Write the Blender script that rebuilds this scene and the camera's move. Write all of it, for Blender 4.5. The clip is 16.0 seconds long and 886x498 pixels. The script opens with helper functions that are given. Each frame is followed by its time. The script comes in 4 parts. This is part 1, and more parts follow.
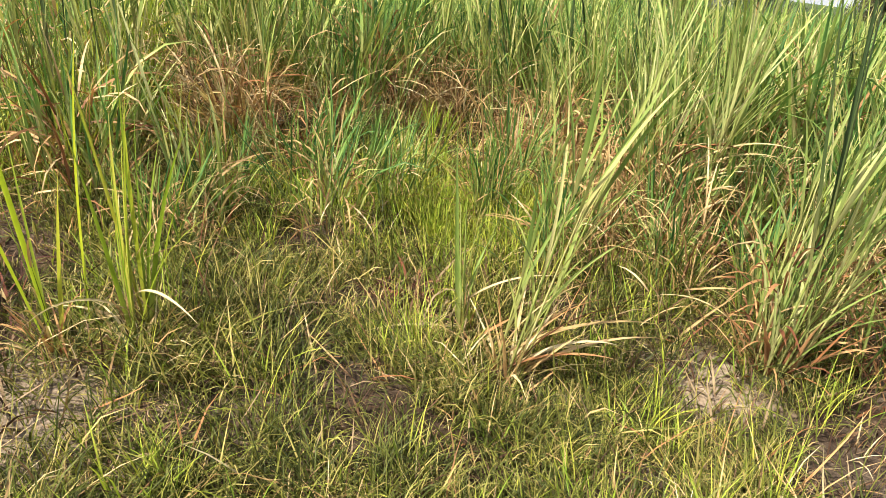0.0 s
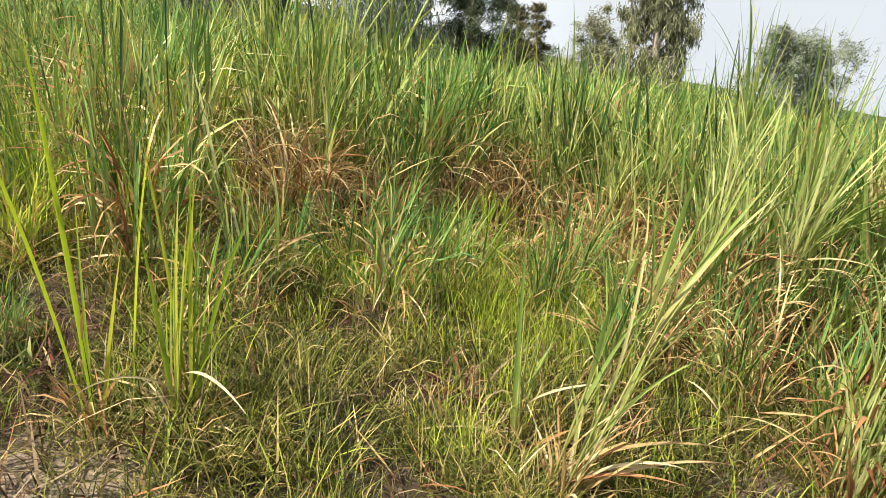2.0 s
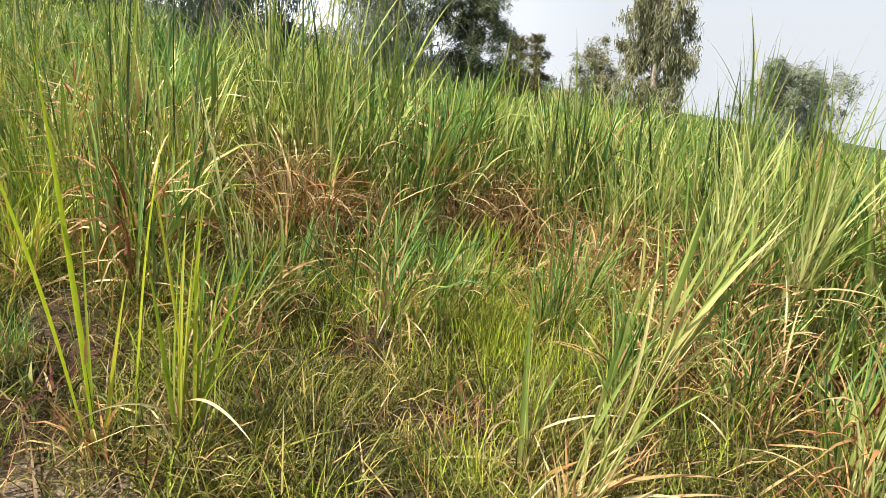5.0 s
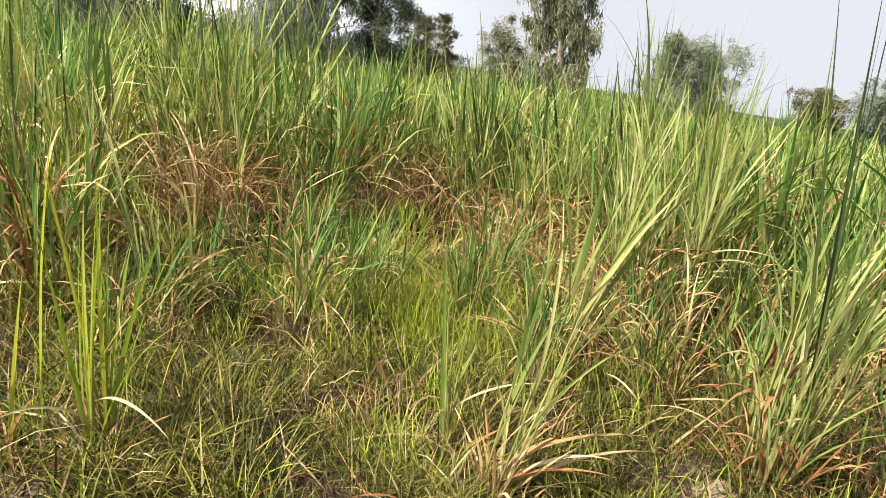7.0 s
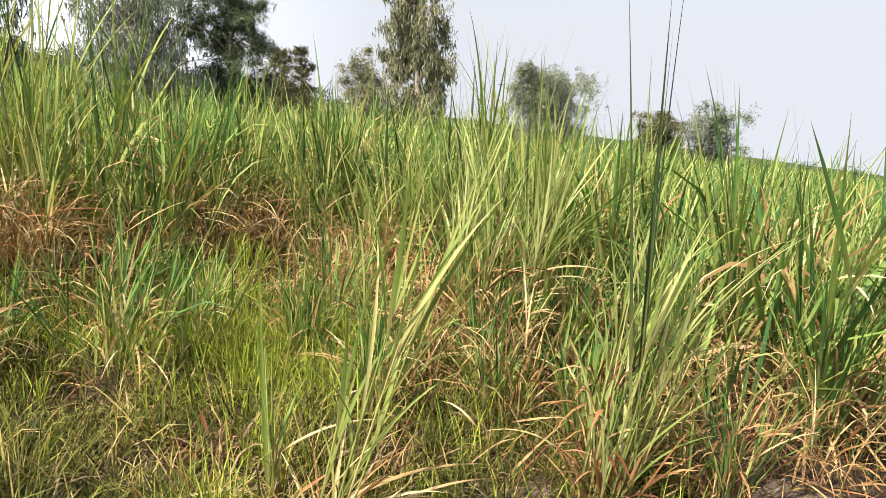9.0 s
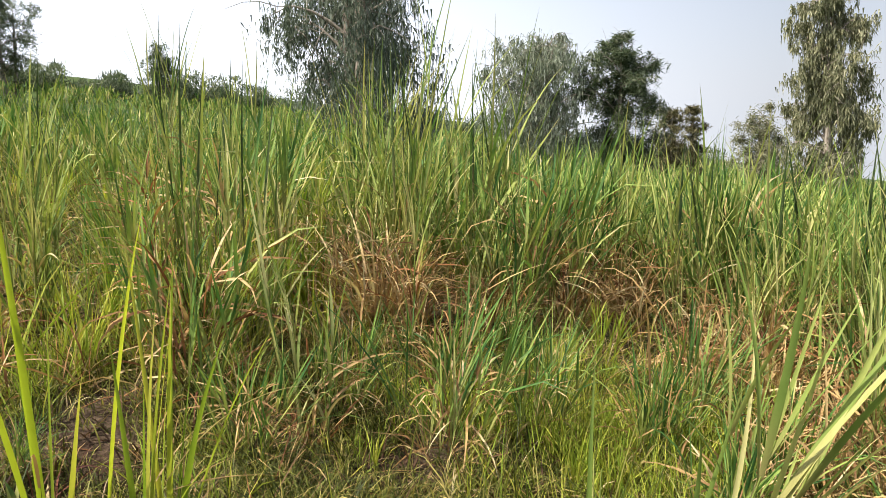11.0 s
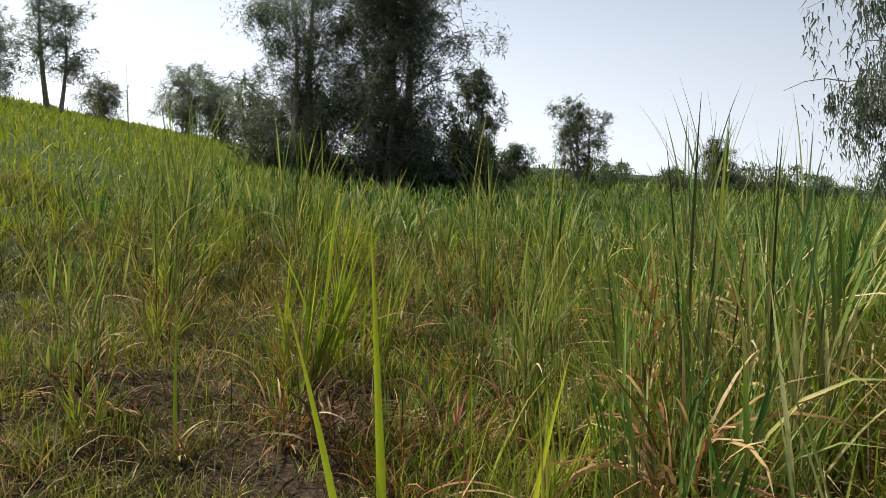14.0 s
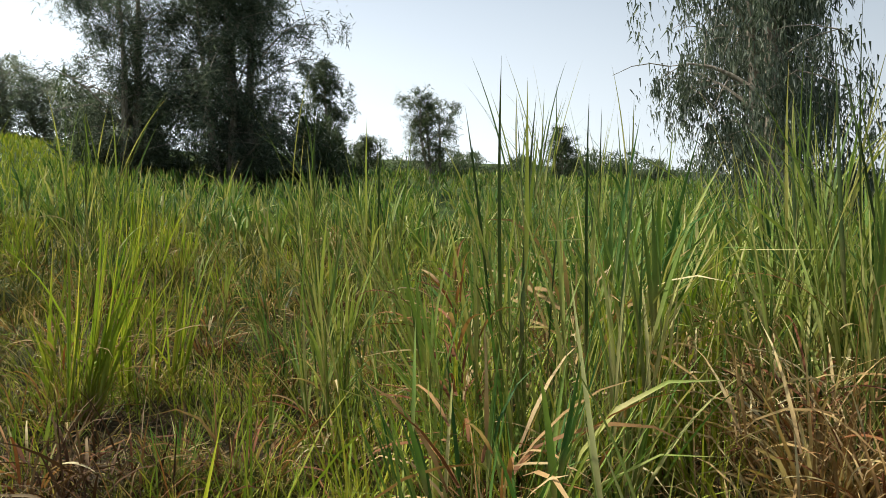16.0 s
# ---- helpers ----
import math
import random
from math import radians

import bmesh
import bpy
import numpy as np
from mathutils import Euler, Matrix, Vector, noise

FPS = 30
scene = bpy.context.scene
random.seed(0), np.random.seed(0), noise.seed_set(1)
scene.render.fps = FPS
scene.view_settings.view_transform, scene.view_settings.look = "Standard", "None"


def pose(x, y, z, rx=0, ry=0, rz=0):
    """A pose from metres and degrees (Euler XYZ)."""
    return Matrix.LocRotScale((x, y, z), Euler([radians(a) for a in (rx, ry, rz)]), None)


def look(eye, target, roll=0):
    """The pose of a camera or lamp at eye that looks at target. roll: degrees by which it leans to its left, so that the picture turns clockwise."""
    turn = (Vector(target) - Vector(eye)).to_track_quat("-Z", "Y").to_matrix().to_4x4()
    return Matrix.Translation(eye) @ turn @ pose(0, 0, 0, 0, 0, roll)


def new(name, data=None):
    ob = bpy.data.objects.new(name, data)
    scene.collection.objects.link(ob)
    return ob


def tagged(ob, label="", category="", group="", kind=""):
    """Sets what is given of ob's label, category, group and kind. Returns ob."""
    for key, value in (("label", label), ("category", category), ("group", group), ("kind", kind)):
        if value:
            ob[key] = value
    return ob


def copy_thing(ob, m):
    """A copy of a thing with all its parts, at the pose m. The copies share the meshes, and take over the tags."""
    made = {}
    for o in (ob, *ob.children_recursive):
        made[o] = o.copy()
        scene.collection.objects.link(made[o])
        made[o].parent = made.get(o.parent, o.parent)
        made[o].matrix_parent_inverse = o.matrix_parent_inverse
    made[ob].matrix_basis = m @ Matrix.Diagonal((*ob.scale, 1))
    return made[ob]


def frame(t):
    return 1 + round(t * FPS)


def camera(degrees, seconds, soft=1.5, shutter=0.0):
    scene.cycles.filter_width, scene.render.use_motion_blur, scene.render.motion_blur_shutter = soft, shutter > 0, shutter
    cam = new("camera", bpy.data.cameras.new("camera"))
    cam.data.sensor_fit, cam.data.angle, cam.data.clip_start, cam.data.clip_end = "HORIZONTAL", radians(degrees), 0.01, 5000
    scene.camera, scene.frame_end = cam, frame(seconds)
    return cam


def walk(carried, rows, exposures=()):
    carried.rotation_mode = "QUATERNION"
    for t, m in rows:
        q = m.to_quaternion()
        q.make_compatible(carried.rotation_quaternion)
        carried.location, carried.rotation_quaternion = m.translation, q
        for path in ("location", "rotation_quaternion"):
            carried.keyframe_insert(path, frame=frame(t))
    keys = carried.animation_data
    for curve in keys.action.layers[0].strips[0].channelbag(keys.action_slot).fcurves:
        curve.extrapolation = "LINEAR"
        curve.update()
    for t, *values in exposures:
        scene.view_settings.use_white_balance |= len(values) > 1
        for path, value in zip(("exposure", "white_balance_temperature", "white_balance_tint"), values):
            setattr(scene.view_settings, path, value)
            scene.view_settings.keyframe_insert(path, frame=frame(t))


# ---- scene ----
cam = camera(62.7, 16.0, 0.55)
PATH = [
    (0, look((0.000, 0.001, 1.505), (0.000, 2.770, 0.349), -1.90)),
    (0.5, look((-0.042, 0.077, 1.520), (0.088, 2.912, 0.548), 1.06)),
    (1, look((-0.072, 0.107, 1.511), (-0.006, 2.952, 0.560), 1.05)),
    (1.5, look((-0.094, 0.132, 1.521), (-0.215, 2.998, 0.644), 1.43)),
    (2, look((-0.106, 0.130, 1.525), (-0.253, 3.004, 0.677), 1.38)),
    (2.5, look((-0.108, 0.133, 1.528), (-0.258, 3.009, 0.687), 1.34)),
    (3, look((-0.117, 0.134, 1.534), (-0.365, 3.046, 0.857), 1.47)),
    (3.2, look((-0.120, 0.135, 1.544), (-0.476, 3.051, 0.937), 1.61)),
    (5.3, look((-0.145, 0.145, 1.516), (-0.214, 3.050, 0.772), 1.49)),
    (5.5, look((-0.139, 0.134, 1.522), (-0.156, 3.042, 0.782), 1.16)),
    (6, look((-0.126, 0.130, 1.517), (-0.025, 3.031, 0.760), 1.31)),
    (6.5, look((-0.118, 0.123, 1.512), (0.063, 3.011, 0.721), 0.99)),
    (7, look((-0.117, 0.122, 1.512), (0.074, 3.006, 0.711), 0.53)),
    (7.5, look((-0.118, 0.122, 1.509), (0.063, 3.013, 0.731), 0.58)),
    (8, look((-0.114, 0.120, 1.515), (0.188, 3.018, 0.799), 0.79)),
    (8.5, look((-0.044, 0.160, 1.505), (0.564, 3.004, 0.768), 0.16)),
    (8.7, look((0.022, 0.177, 1.485), (0.728, 3.003, 0.767), -0.43)),
    (10.8, look((0.236, 0.644, 1.450), (-0.168, 3.576, 0.962), -0.67)),
    (11, look((0.204, 0.711, 1.442), (-0.601, 3.572, 1.032), -1.65)),
    (11.5, look((0.190, 1.050, 1.483), (-0.710, 2.834, 1.365), -2.30)),
    (12, look((0.097, 1.209, 1.479), (-1.038, 2.854, 1.395), -1.50)),
    (12.5, look((-0.031, 1.280, 1.474), (-1.179, 2.914, 1.368), 3.70)),
    (13, look((-0.083, 1.319, 1.511), (-1.378, 2.841, 1.437), 2.40)),
    (13.5, look((-0.169, 1.407, 1.488), (-1.659, 2.738, 1.409), 0.20)),
    (14, look((-0.207, 1.566, 1.481), (-1.883, 2.658, 1.485), -0.40)),
    (14.5, look((-0.289, 1.696, 1.461), (-1.905, 2.873, 1.387), 0.70)),
    (15, look((-0.410, 1.800, 1.496), (-1.863, 3.163, 1.329), 2.40)),
    (15.5, look((-0.413, 1.907, 1.487), (-1.854, 3.289, 1.380), -1.80)),
    (16, look((-0.413, 2.088, 1.486), (-1.852, 3.477, 1.458), -3.20)),
]
EXPOSURES = [(0.0, 1.30, 6330, 10), (0.7, 1.16, 6300, 7), (3.2, 1.16, 6320, 7), (5.3, 1.15, 6330, 9), (8.7, 1.14, 6320, 12), (11.0, 0.97, 6250, 10), (12.0, 0.32, 6250, 9), (12.5, 0.46, 6250, 9), (13.5, 0.45, 6250, 8), (14.0, 0.20, 6250, 7), (14.5, 0.29, 6250, 4), (15.0, 0.47, 6250, 3), (15.5, 0.56, 6250, 3), (16.0, 0.32, 6250, 3)]
walk(cam, PATH, EXPOSURES)

# ---- world, sun ----
SUN_AZ, SUN_EL = 118.0, 54.0          # degrees to the left of +y, and above the horizon
world = bpy.data.worlds.new("world")
scene.world = world
world.use_nodes = True
wn = world.node_tree
sky = wn.nodes.new("ShaderNodeTexSky")
sky.sky_type = 'NISHITA'
sky.sun_disc = False
sky.sun_elevation = radians(SUN_EL)
sky.sun_rotation = radians(-SUN_AZ)
sky.air_density, sky.dust_density, sky.ozone_density = 1.0, 4.0, 1.0
# haze: the sky keeps its horizon colour where the slope falls away
coord = wn.nodes.new("ShaderNodeTexCoord")
apart_ = wn.nodes.new("ShaderNodeSeparateXYZ")
floor_ = wn.nodes.new("ShaderNodeMath")
floor_.operation, floor_.inputs[1].default_value = 'MAXIMUM', 0.06
again = wn.nodes.new("ShaderNodeCombineXYZ")
wn.links.new(coord.outputs["Generated"], apart_.inputs[0])
wn.links.new(apart_.outputs[2], floor_.inputs[0])
wn.links.new(apart_.outputs[0], again.inputs[0])
wn.links.new(apart_.outputs[1], again.inputs[1])
wn.links.new(floor_.outputs[0], again.inputs[2])
wn.links.new(again.outputs[0], sky.inputs["Vector"])
wn.nodes["Background"].inputs["Strength"].default_value = 0.085
# thin white haze, thickest low down
low_sky = wn.nodes.new("ShaderNodeMapRange")
for i, v in enumerate((0.02, 0.5, 0.85, 0.12)):
    low_sky.inputs[i + 1].default_value = v
veil = wn.nodes.new("ShaderNodeMix")
veil.data_type = 'RGBA'
veil.inputs[7].default_value = (6.3, 6.4, 6.8, 1)
# haze glows brighter on the sun's side
side = wn.nodes.new("ShaderNodeVectorMath")
side.operation = 'DOT_PRODUCT'
side.inputs[1].default_value = (-math.sin(radians(SUN_AZ)), math.cos(radians(SUN_AZ)), 0.0)
glow = wn.nodes.new("ShaderNodeMapRange")
for i, v in enumerate((-0.6, 0.9, 0.64, 2.5)):
    glow.inputs[i + 1].default_value = v
tint = wn.nodes.new("ShaderNodeVectorMath")
tint.operation = 'SCALE'
tint.inputs[0].default_value = (7.85, 7.95, 8.4)
wn.links.new(coord.outputs["Generated"], side.inputs[0])
wn.links.new(side.outputs["Value"], glow.inputs[0])
wn.links.new(glow.outputs[0], tint.inputs["Scale"])
wn.links.new(tint.outputs[0], veil.inputs[7])
wn.links.new(floor_.outputs[0], low_sky.inputs[0])
wn.links.new(low_sky.outputs[0], veil.inputs[0])
wn.links.new(sky.outputs[0], veil.inputs[6])
wn.links.new(veil.outputs[2], wn.nodes["Background"].inputs["Color"])
sun = new("sun", bpy.data.lights.new("sun", 'SUN'))
sun.data.energy, sun.data.angle, sun.data.color = 5.0, radians(0.6), (1.0, 0.93, 0.80)
sa, se = radians(SUN_AZ), radians(SUN_EL)
sun.matrix_world = look((-60 * math.sin(sa) * math.cos(se), 60 * math.cos(sa) * math.cos(se), 60 * math.sin(se)), (0, 0, 0))

rng = np.random.default_rng(11)


# ---- materials ----
def material(name):
    m = bpy.data.materials.new(name)
    m.use_nodes = True
    nt = m.node_tree
    for n in list(nt.nodes):
        nt.nodes.remove(n)
    return m, nt


def node(nt, kind, **sockets):
    n = nt.nodes.new(kind)
    for key, value in sockets.items():
        key = key.replace("_", " ")
        if isinstance(value, bpy.types.NodeSocket):
            nt.links.new(value, n.inputs[key])
        else:
            n.inputs[key].default_value = value
    return n


def ramp(nt, fac, stops):
    n = nt.nodes.new("ShaderNodeValToRGB")
    el = n.color_ramp.elements
    while len(el) < len(stops):
        el.new(0.5)
    for e, (p, c) in zip(el, stops):
        e.position, e.color = p, (*c, 1)
    nt.links.new(fac, n.inputs[0])
    return n.outputs[0]


def mix(nt, fac, a, b, blend='MIX'):
    n = nt.nodes.new("ShaderNodeMix")
    n.data_type, n.blend_type = 'RGBA', blend
    for s, v in ((n.inputs[0], fac), (n.inputs[6], a), (n.inputs[7], b)):
        if isinstance(v, bpy.types.NodeSocket):
            nt.links.new(v, s)
        else:
            s.default_value = v if isinstance(v, (int, float)) else (*v, 1)
    return n.outputs[2]


def math_node(nt, op, a, b):
    n = nt.nodes.new("ShaderNodeMath")
    n.operation = op
    for s, v in zip(n.inputs, (a, b)):
        if isinstance(v, bpy.types.NodeSocket):
            nt.links.new(v, s)
        else:
            s.default_value = v
    return n.outputs[0]


def leaf_material(name, stops, base, tip, single=False, rough=0.45, through_light=0.3, patch=0.45, base_end=0.35, tip_start=0.8, glow=(1.0, 1.0, 0.35)):
    """A thin leaf: its own hue, paler or browner at its foot and its tip, patches of hue over the field, fine stripes along it."""
    m, nt = material(name)
    if single:
        rnd = nt.nodes.new("ShaderNodeObjectInfo").outputs["Random"]
    else:
        rnd = nt.nodes.new("ShaderNodeNewGeometry").outputs["Random Per Island"]
    pos = nt.nodes.new("ShaderNodeNewGeometry").outputs["Position"]
    big = node(nt, "ShaderNodeTexNoise", Vector=pos, Scale=0.55, Detail=2.0)
    tuft = node(nt, "ShaderNodeTexNoise", Vector=pos, Scale=4.5, Detail=2.0)
    shift = math_node(nt, 'MULTIPLY', math_node(nt, 'SUBTRACT', big.outputs[0], 0.5), patch * 2)
    shift = math_node(nt, 'ADD', shift, math_node(nt, 'MULTIPLY', math_node(nt, 'SUBTRACT', tuft.outputs[0], 0.5), patch * 1.6))
    col = ramp(nt, math_node(nt, 'ADD', rnd, shift), stops)
    along = nt.nodes.new("ShaderNodeAttribute")
    along.attribute_name = "along"
    foot = nt.nodes.new("ShaderNodeMapRange")
    foot.inputs[1].default_value, foot.inputs[2].default_value = 0.0, base_end
    foot.inputs[3].default_value, foot.inputs[4].default_value = 0.85, 0.0
    nt.links.new(along.outputs["Fac"], foot.inputs[0])
    end = nt.nodes.new("ShaderNodeMapRange")
    end.inputs[1].default_value, end.inputs[2].default_value = tip_start, 1.0
    end.inputs[3].default_value, end.inputs[4].default_value = 0.0, 0.7
    nt.links.new(along.outputs["Fac"], end.inputs[0])
    speck = node(nt, "ShaderNodeTexNoise", Vector=pos, Scale=38.0, Detail=3.0)
    col = mix(nt, foot.outputs[0], col, base)
    col = mix(nt, math_node(nt, 'MULTIPLY', end.outputs[0], rnd), col, tip)
    dark = mix(nt, math_node(nt, 'MULTIPLY', speck.outputs[0], 0.45), col, (0.55, 0.5, 0.42), 'MULTIPLY')
    bsdf = node(nt, "ShaderNodeBsdfPrincipled", Base_Color=dark, Roughness=rough + 0.08, IOR=1.4, Specular_IOR_Level=0.2)
    tr = node(nt, "ShaderNodeBsdfTranslucent", Color=mix(nt, 0.6, dark, glow, 'MULTIPLY'))
    sh = nt.nodes.new("ShaderNodeMixShader")
    sh.inputs[0].default_value = through_light
    nt.links.new(bsdf.outputs[0], sh.inputs[1])
    nt.links.new(tr.outputs[0], sh.inputs[2])
    out = nt.nodes.new("ShaderNodeOutputMaterial")
    nt.links.new(sh.outputs[0], out.inputs[0])
    return m


GREENS = [(0.0, (0.045, 0.115, 0.03)), (0.35, (0.115, 0.215, 0.045)), (0.65, (0.235, 0.325, 0.07)), (0.88, (0.385, 0.42, 0.11)), (1.0, (0.52, 0.47, 0.21))]
YELLOWS = [(0.0, (0.17, 0.26, 0.028)), (0.5, (0.30, 0.37, 0.04)), (1.0, (0.47, 0.45, 0.07))]
LOWS = [(0.0, (0.035, 0.044, 0.010)), (0.4, (0.09, 0.108, 0.02)), (0.75, (0.215, 0.22, 0.04)), (1.0, (0.46, 0.37, 0.13))]
STRAWS = [(0.0, (0.22, 0.12, 0.05)), (0.4, (0.40, 0.255, 0.105)), (0.75, (0.55, 0.39, 0.18)), (1.0, (0.68, 0.57, 0.33))]
RUSTS = [(0.0, (0.13, 0.05, 0.024)), (0.4, (0.33, 0.155, 0.062)), (0.75, (0.48, 0.3, 0.13)), (1.0, (0.62, 0.46, 0.24))]
STRAW, FOOT = (0.45, 0.36, 0.17), (0.27, 0.24, 0.09)
m_blade = leaf_material("reed_leaf", GREENS, FOOT, STRAW, through_light=0.28)
GREENS_LARGE = [(0.0, (0.085, 0.15, 0.036)), (0.35, (0.19, 0.265, 0.055)), (0.7, (0.33, 0.375, 0.095)), (1.0, (0.52, 0.48, 0.2))]
m_blade_one = leaf_material("reed_leaf_large", GREENS_LARGE, FOOT, STRAW, single=True, patch=0.2, through_light=0.34)
m_yellow = leaf_material("young_reed_clump_leaf", YELLOWS, FOOT, STRAW, patch=0.3, through_light=0.35)
m_yellow_one = leaf_material("young_reed_leaf", YELLOWS, FOOT, STRAW, single=True, patch=0.1, through_light=0.5)
m_low = leaf_material("low_grass_leaf", LOWS, (0.2, 0.17, 0.07), STRAW)
m_fresh = leaf_material("fresh_grass_leaf", YELLOWS, (0.2, 0.22, 0.06), STRAW)
m_dry = leaf_material("dry_leaf", STRAWS, (0.22, 0.12, 0.06), (0.5, 0.42, 0.24), rough=0.6, through_light=0.25)
m_dry_one = leaf_material("dry_leaf_large", [(0.0, (0.26, 0.16, 0.07)), (0.35, (0.42, 0.30, 0.13)), (0.7, (0.53, 0.42, 0.205)), (1.0, (0.58, 0.49, 0.29))], (0.3, 0.19, 0.09), (0.5, 0.42, 0.24), single=True, rough=0.6, through_light=0.25, patch=0.1)
m_rust = leaf_material("withered_sheath", RUSTS, (0.12, 0.05, 0.03), (0.45, 0.33, 0.17), rough=0.65, through_light=0.2)
# dark litter brown, taken darker still for the plants' shade on the ground
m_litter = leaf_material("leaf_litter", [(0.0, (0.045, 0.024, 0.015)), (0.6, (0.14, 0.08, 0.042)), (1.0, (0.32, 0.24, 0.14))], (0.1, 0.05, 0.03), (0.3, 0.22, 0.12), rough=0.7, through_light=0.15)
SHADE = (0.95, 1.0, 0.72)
# eucalyptus, silvery and grey leaves: colours lightened to stand in for haze
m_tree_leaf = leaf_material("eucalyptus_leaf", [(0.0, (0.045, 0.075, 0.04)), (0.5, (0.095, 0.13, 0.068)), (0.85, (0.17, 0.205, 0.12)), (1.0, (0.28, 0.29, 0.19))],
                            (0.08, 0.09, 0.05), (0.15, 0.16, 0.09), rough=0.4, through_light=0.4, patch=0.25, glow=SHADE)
m_tree_brown = leaf_material("dusty_tree_leaf", [(0.0, (0.07, 0.065, 0.035)), (0.5, (0.14, 0.125, 0.065)), (1.0, (0.26, 0.22, 0.125))],
                             (0.08, 0.09, 0.04), (0.2, 0.17, 0.09), rough=0.5, through_light=0.25, patch=0.3)
m_tree_pale = leaf_material("silvery_hazed_tree_leaf", [(0.0, (0.14, 0.17, 0.115)), (0.5, (0.28, 0.315, 0.235)), (1.0, (0.47, 0.5, 0.4))],
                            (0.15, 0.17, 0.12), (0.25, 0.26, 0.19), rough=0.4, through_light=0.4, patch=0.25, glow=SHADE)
m_tree_grey = leaf_material("grey_hazed_eucalyptus_leaf", [(0.0, (0.06, 0.085, 0.06)), (0.5, (0.13, 0.165, 0.125)), (0.85, (0.24, 0.275, 0.22)), (1.0, (0.4, 0.42, 0.36))],
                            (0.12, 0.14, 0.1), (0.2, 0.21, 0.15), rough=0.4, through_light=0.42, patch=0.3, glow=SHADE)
m_tree_olive = leaf_material("olive_tree_leaf", [(0.0, (0.13, 0.14, 0.075)), (0.5, (0.26, 0.26, 0.15)), (1.0, (0.44, 0.42, 0.27))],
                             (0.12, 0.13, 0.07), (0.25, 0.23, 0.14), rough=0.45, through_light=0.3, patch=0.3, glow=SHADE)


def bark_material():
    m, nt = material("bark")
    pos = nt.nodes.new("ShaderNodeTexCoord").outputs["Object"]
    mp = node(nt, "ShaderNodeMapping", Vector=pos, Scale=(6, 6, 1.2))
    a = node(nt, "ShaderNodeTexNoise", Vector=mp.outputs[0], Scale=3.0, Detail=6.0)
    col = ramp(nt, a.outputs[0], [(0.25, (0.10, 0.075, 0.055)), (0.5, (0.24, 0.2, 0.155)), (0.75, (0.42, 0.38, 0.32))])
    bump = node(nt, "ShaderNodeBump", Height=a.outputs[0], Strength=0.5, Distance=0.02)
    b = node(nt, "ShaderNodeBsdfPrincipled", Base_Color=col, Roughness=0.85, Normal=bump.outputs[0])
    out = nt.nodes.new("ShaderNodeOutputMaterial")
    nt.links.new(b.outputs[0], out.inputs[0])
    return m


def soil_material():
    m, nt = material("sandy_soil")
    pos = nt.nodes.new("ShaderNodeNewGeometry").outputs["Position"]
    a = node(nt, "ShaderNodeTexNoise", Vector=pos, Scale=0.9, Detail=4.0)
    b = node(nt, "ShaderNodeTexNoise", Vector=pos, Scale=26.0, Detail=8.0, Roughness=0.7)
    c = node(nt, "ShaderNodeTexVoronoi", Vector=pos, Scale=42.0)
    sand = ramp(nt, b.outputs[0], [(0.3, (0.03, 0.021, 0.014)), (0.5, (0.07, 0.05, 0.034)), (0.7, (0.17, 0.13, 0.09))])
    litter = ramp(nt, b.outputs[0], [(0.3, (0.022, 0.014, 0.009)), (0.55, (0.055, 0.034, 0.02)), (0.75, (0.15, 0.1, 0.06))])
    near = mix(nt, ramp(nt, a.outputs[0], [(0.42, (0, 0, 0)), (0.56, (1, 1, 1))]), sand, litter)
    # pale dry sand washed into a few hollows
    wash = None
    for sx, sy, sr in ((-1.35, 1.75, 0.55), (1.05, 2.5, 0.4), (2.2, 2.4, 0.5)):
        off = nt.nodes.new("ShaderNodeVectorMath")
        off.operation, off.inputs[1].default_value = 'DISTANCE', (sx, sy, -0.167 * sx)
        nt.links.new(pos, off.inputs[0])
        spot = nt.nodes.new("ShaderNodeMapRange")
        for i, v in enumerate((sr * 0.4, sr, 0.9, 0.0)):
            spot.inputs[i + 1].default_value = v
        nt.links.new(off.outputs["Value"], spot.inputs[0])
        wash = spot.outputs[0] if wash is None else math_node(nt, 'MAXIMUM', wash, spot.outputs[0])
    pale = ramp(nt, b.outputs[0], [(0.3, (0.13, 0.095, 0.062)), (0.5, (0.27, 0.205, 0.14)), (0.7, (0.42, 0.34, 0.245))])
    near = mix(nt, math_node(nt, 'MULTIPLY', wash, math_node(nt, 'ADD', a.outputs[0], 0.4)), near, pale)
    # grassland far off
    dist = nt.nodes.new("ShaderNodeVectorMath")
    dist.operation = 'LENGTH'
    nt.links.new(pos, dist.inputs[0])
    far = nt.nodes.new("ShaderNodeMapRange")
    far.inputs[1].default_value, far.inputs[2].default_value = 4.5, 11.0
    nt.links.new(dist.outputs["Value"], far.inputs[0])
    d = node(nt, "ShaderNodeTexNoise", Vector=pos, Scale=0.9, Detail=9.0, Roughness=0.75)
    # greens darkened to include the shade between the blades
    grass = ramp(nt, d.outputs[0], [(0.35, (0.022, 0.036, 0.010)), (0.5, (0.05, 0.075, 0.019)), (0.65, (0.105, 0.13, 0.038))])
    col = mix(nt, far.outputs[0], near, grass)
    h = math_node(nt, 'ADD', b.outputs[0], math_node(nt, 'MULTIPLY', c.outputs[0], 0.5))
    bump = node(nt, "ShaderNodeBump", Height=h, Strength=0.7, Distance=0.03)
    s = node(nt, "ShaderNodeBsdfPrincipled", Base_Color=col, Roughness=0.95, Specular_IOR_Level=0.08, Normal=bump.outputs[0])
    out = nt.nodes.new("ShaderNodeOutputMaterial")
    nt.links.new(s.outputs[0], out.inputs[0])
    return m


m_bark, m_soil = bark_material(), soil_material()


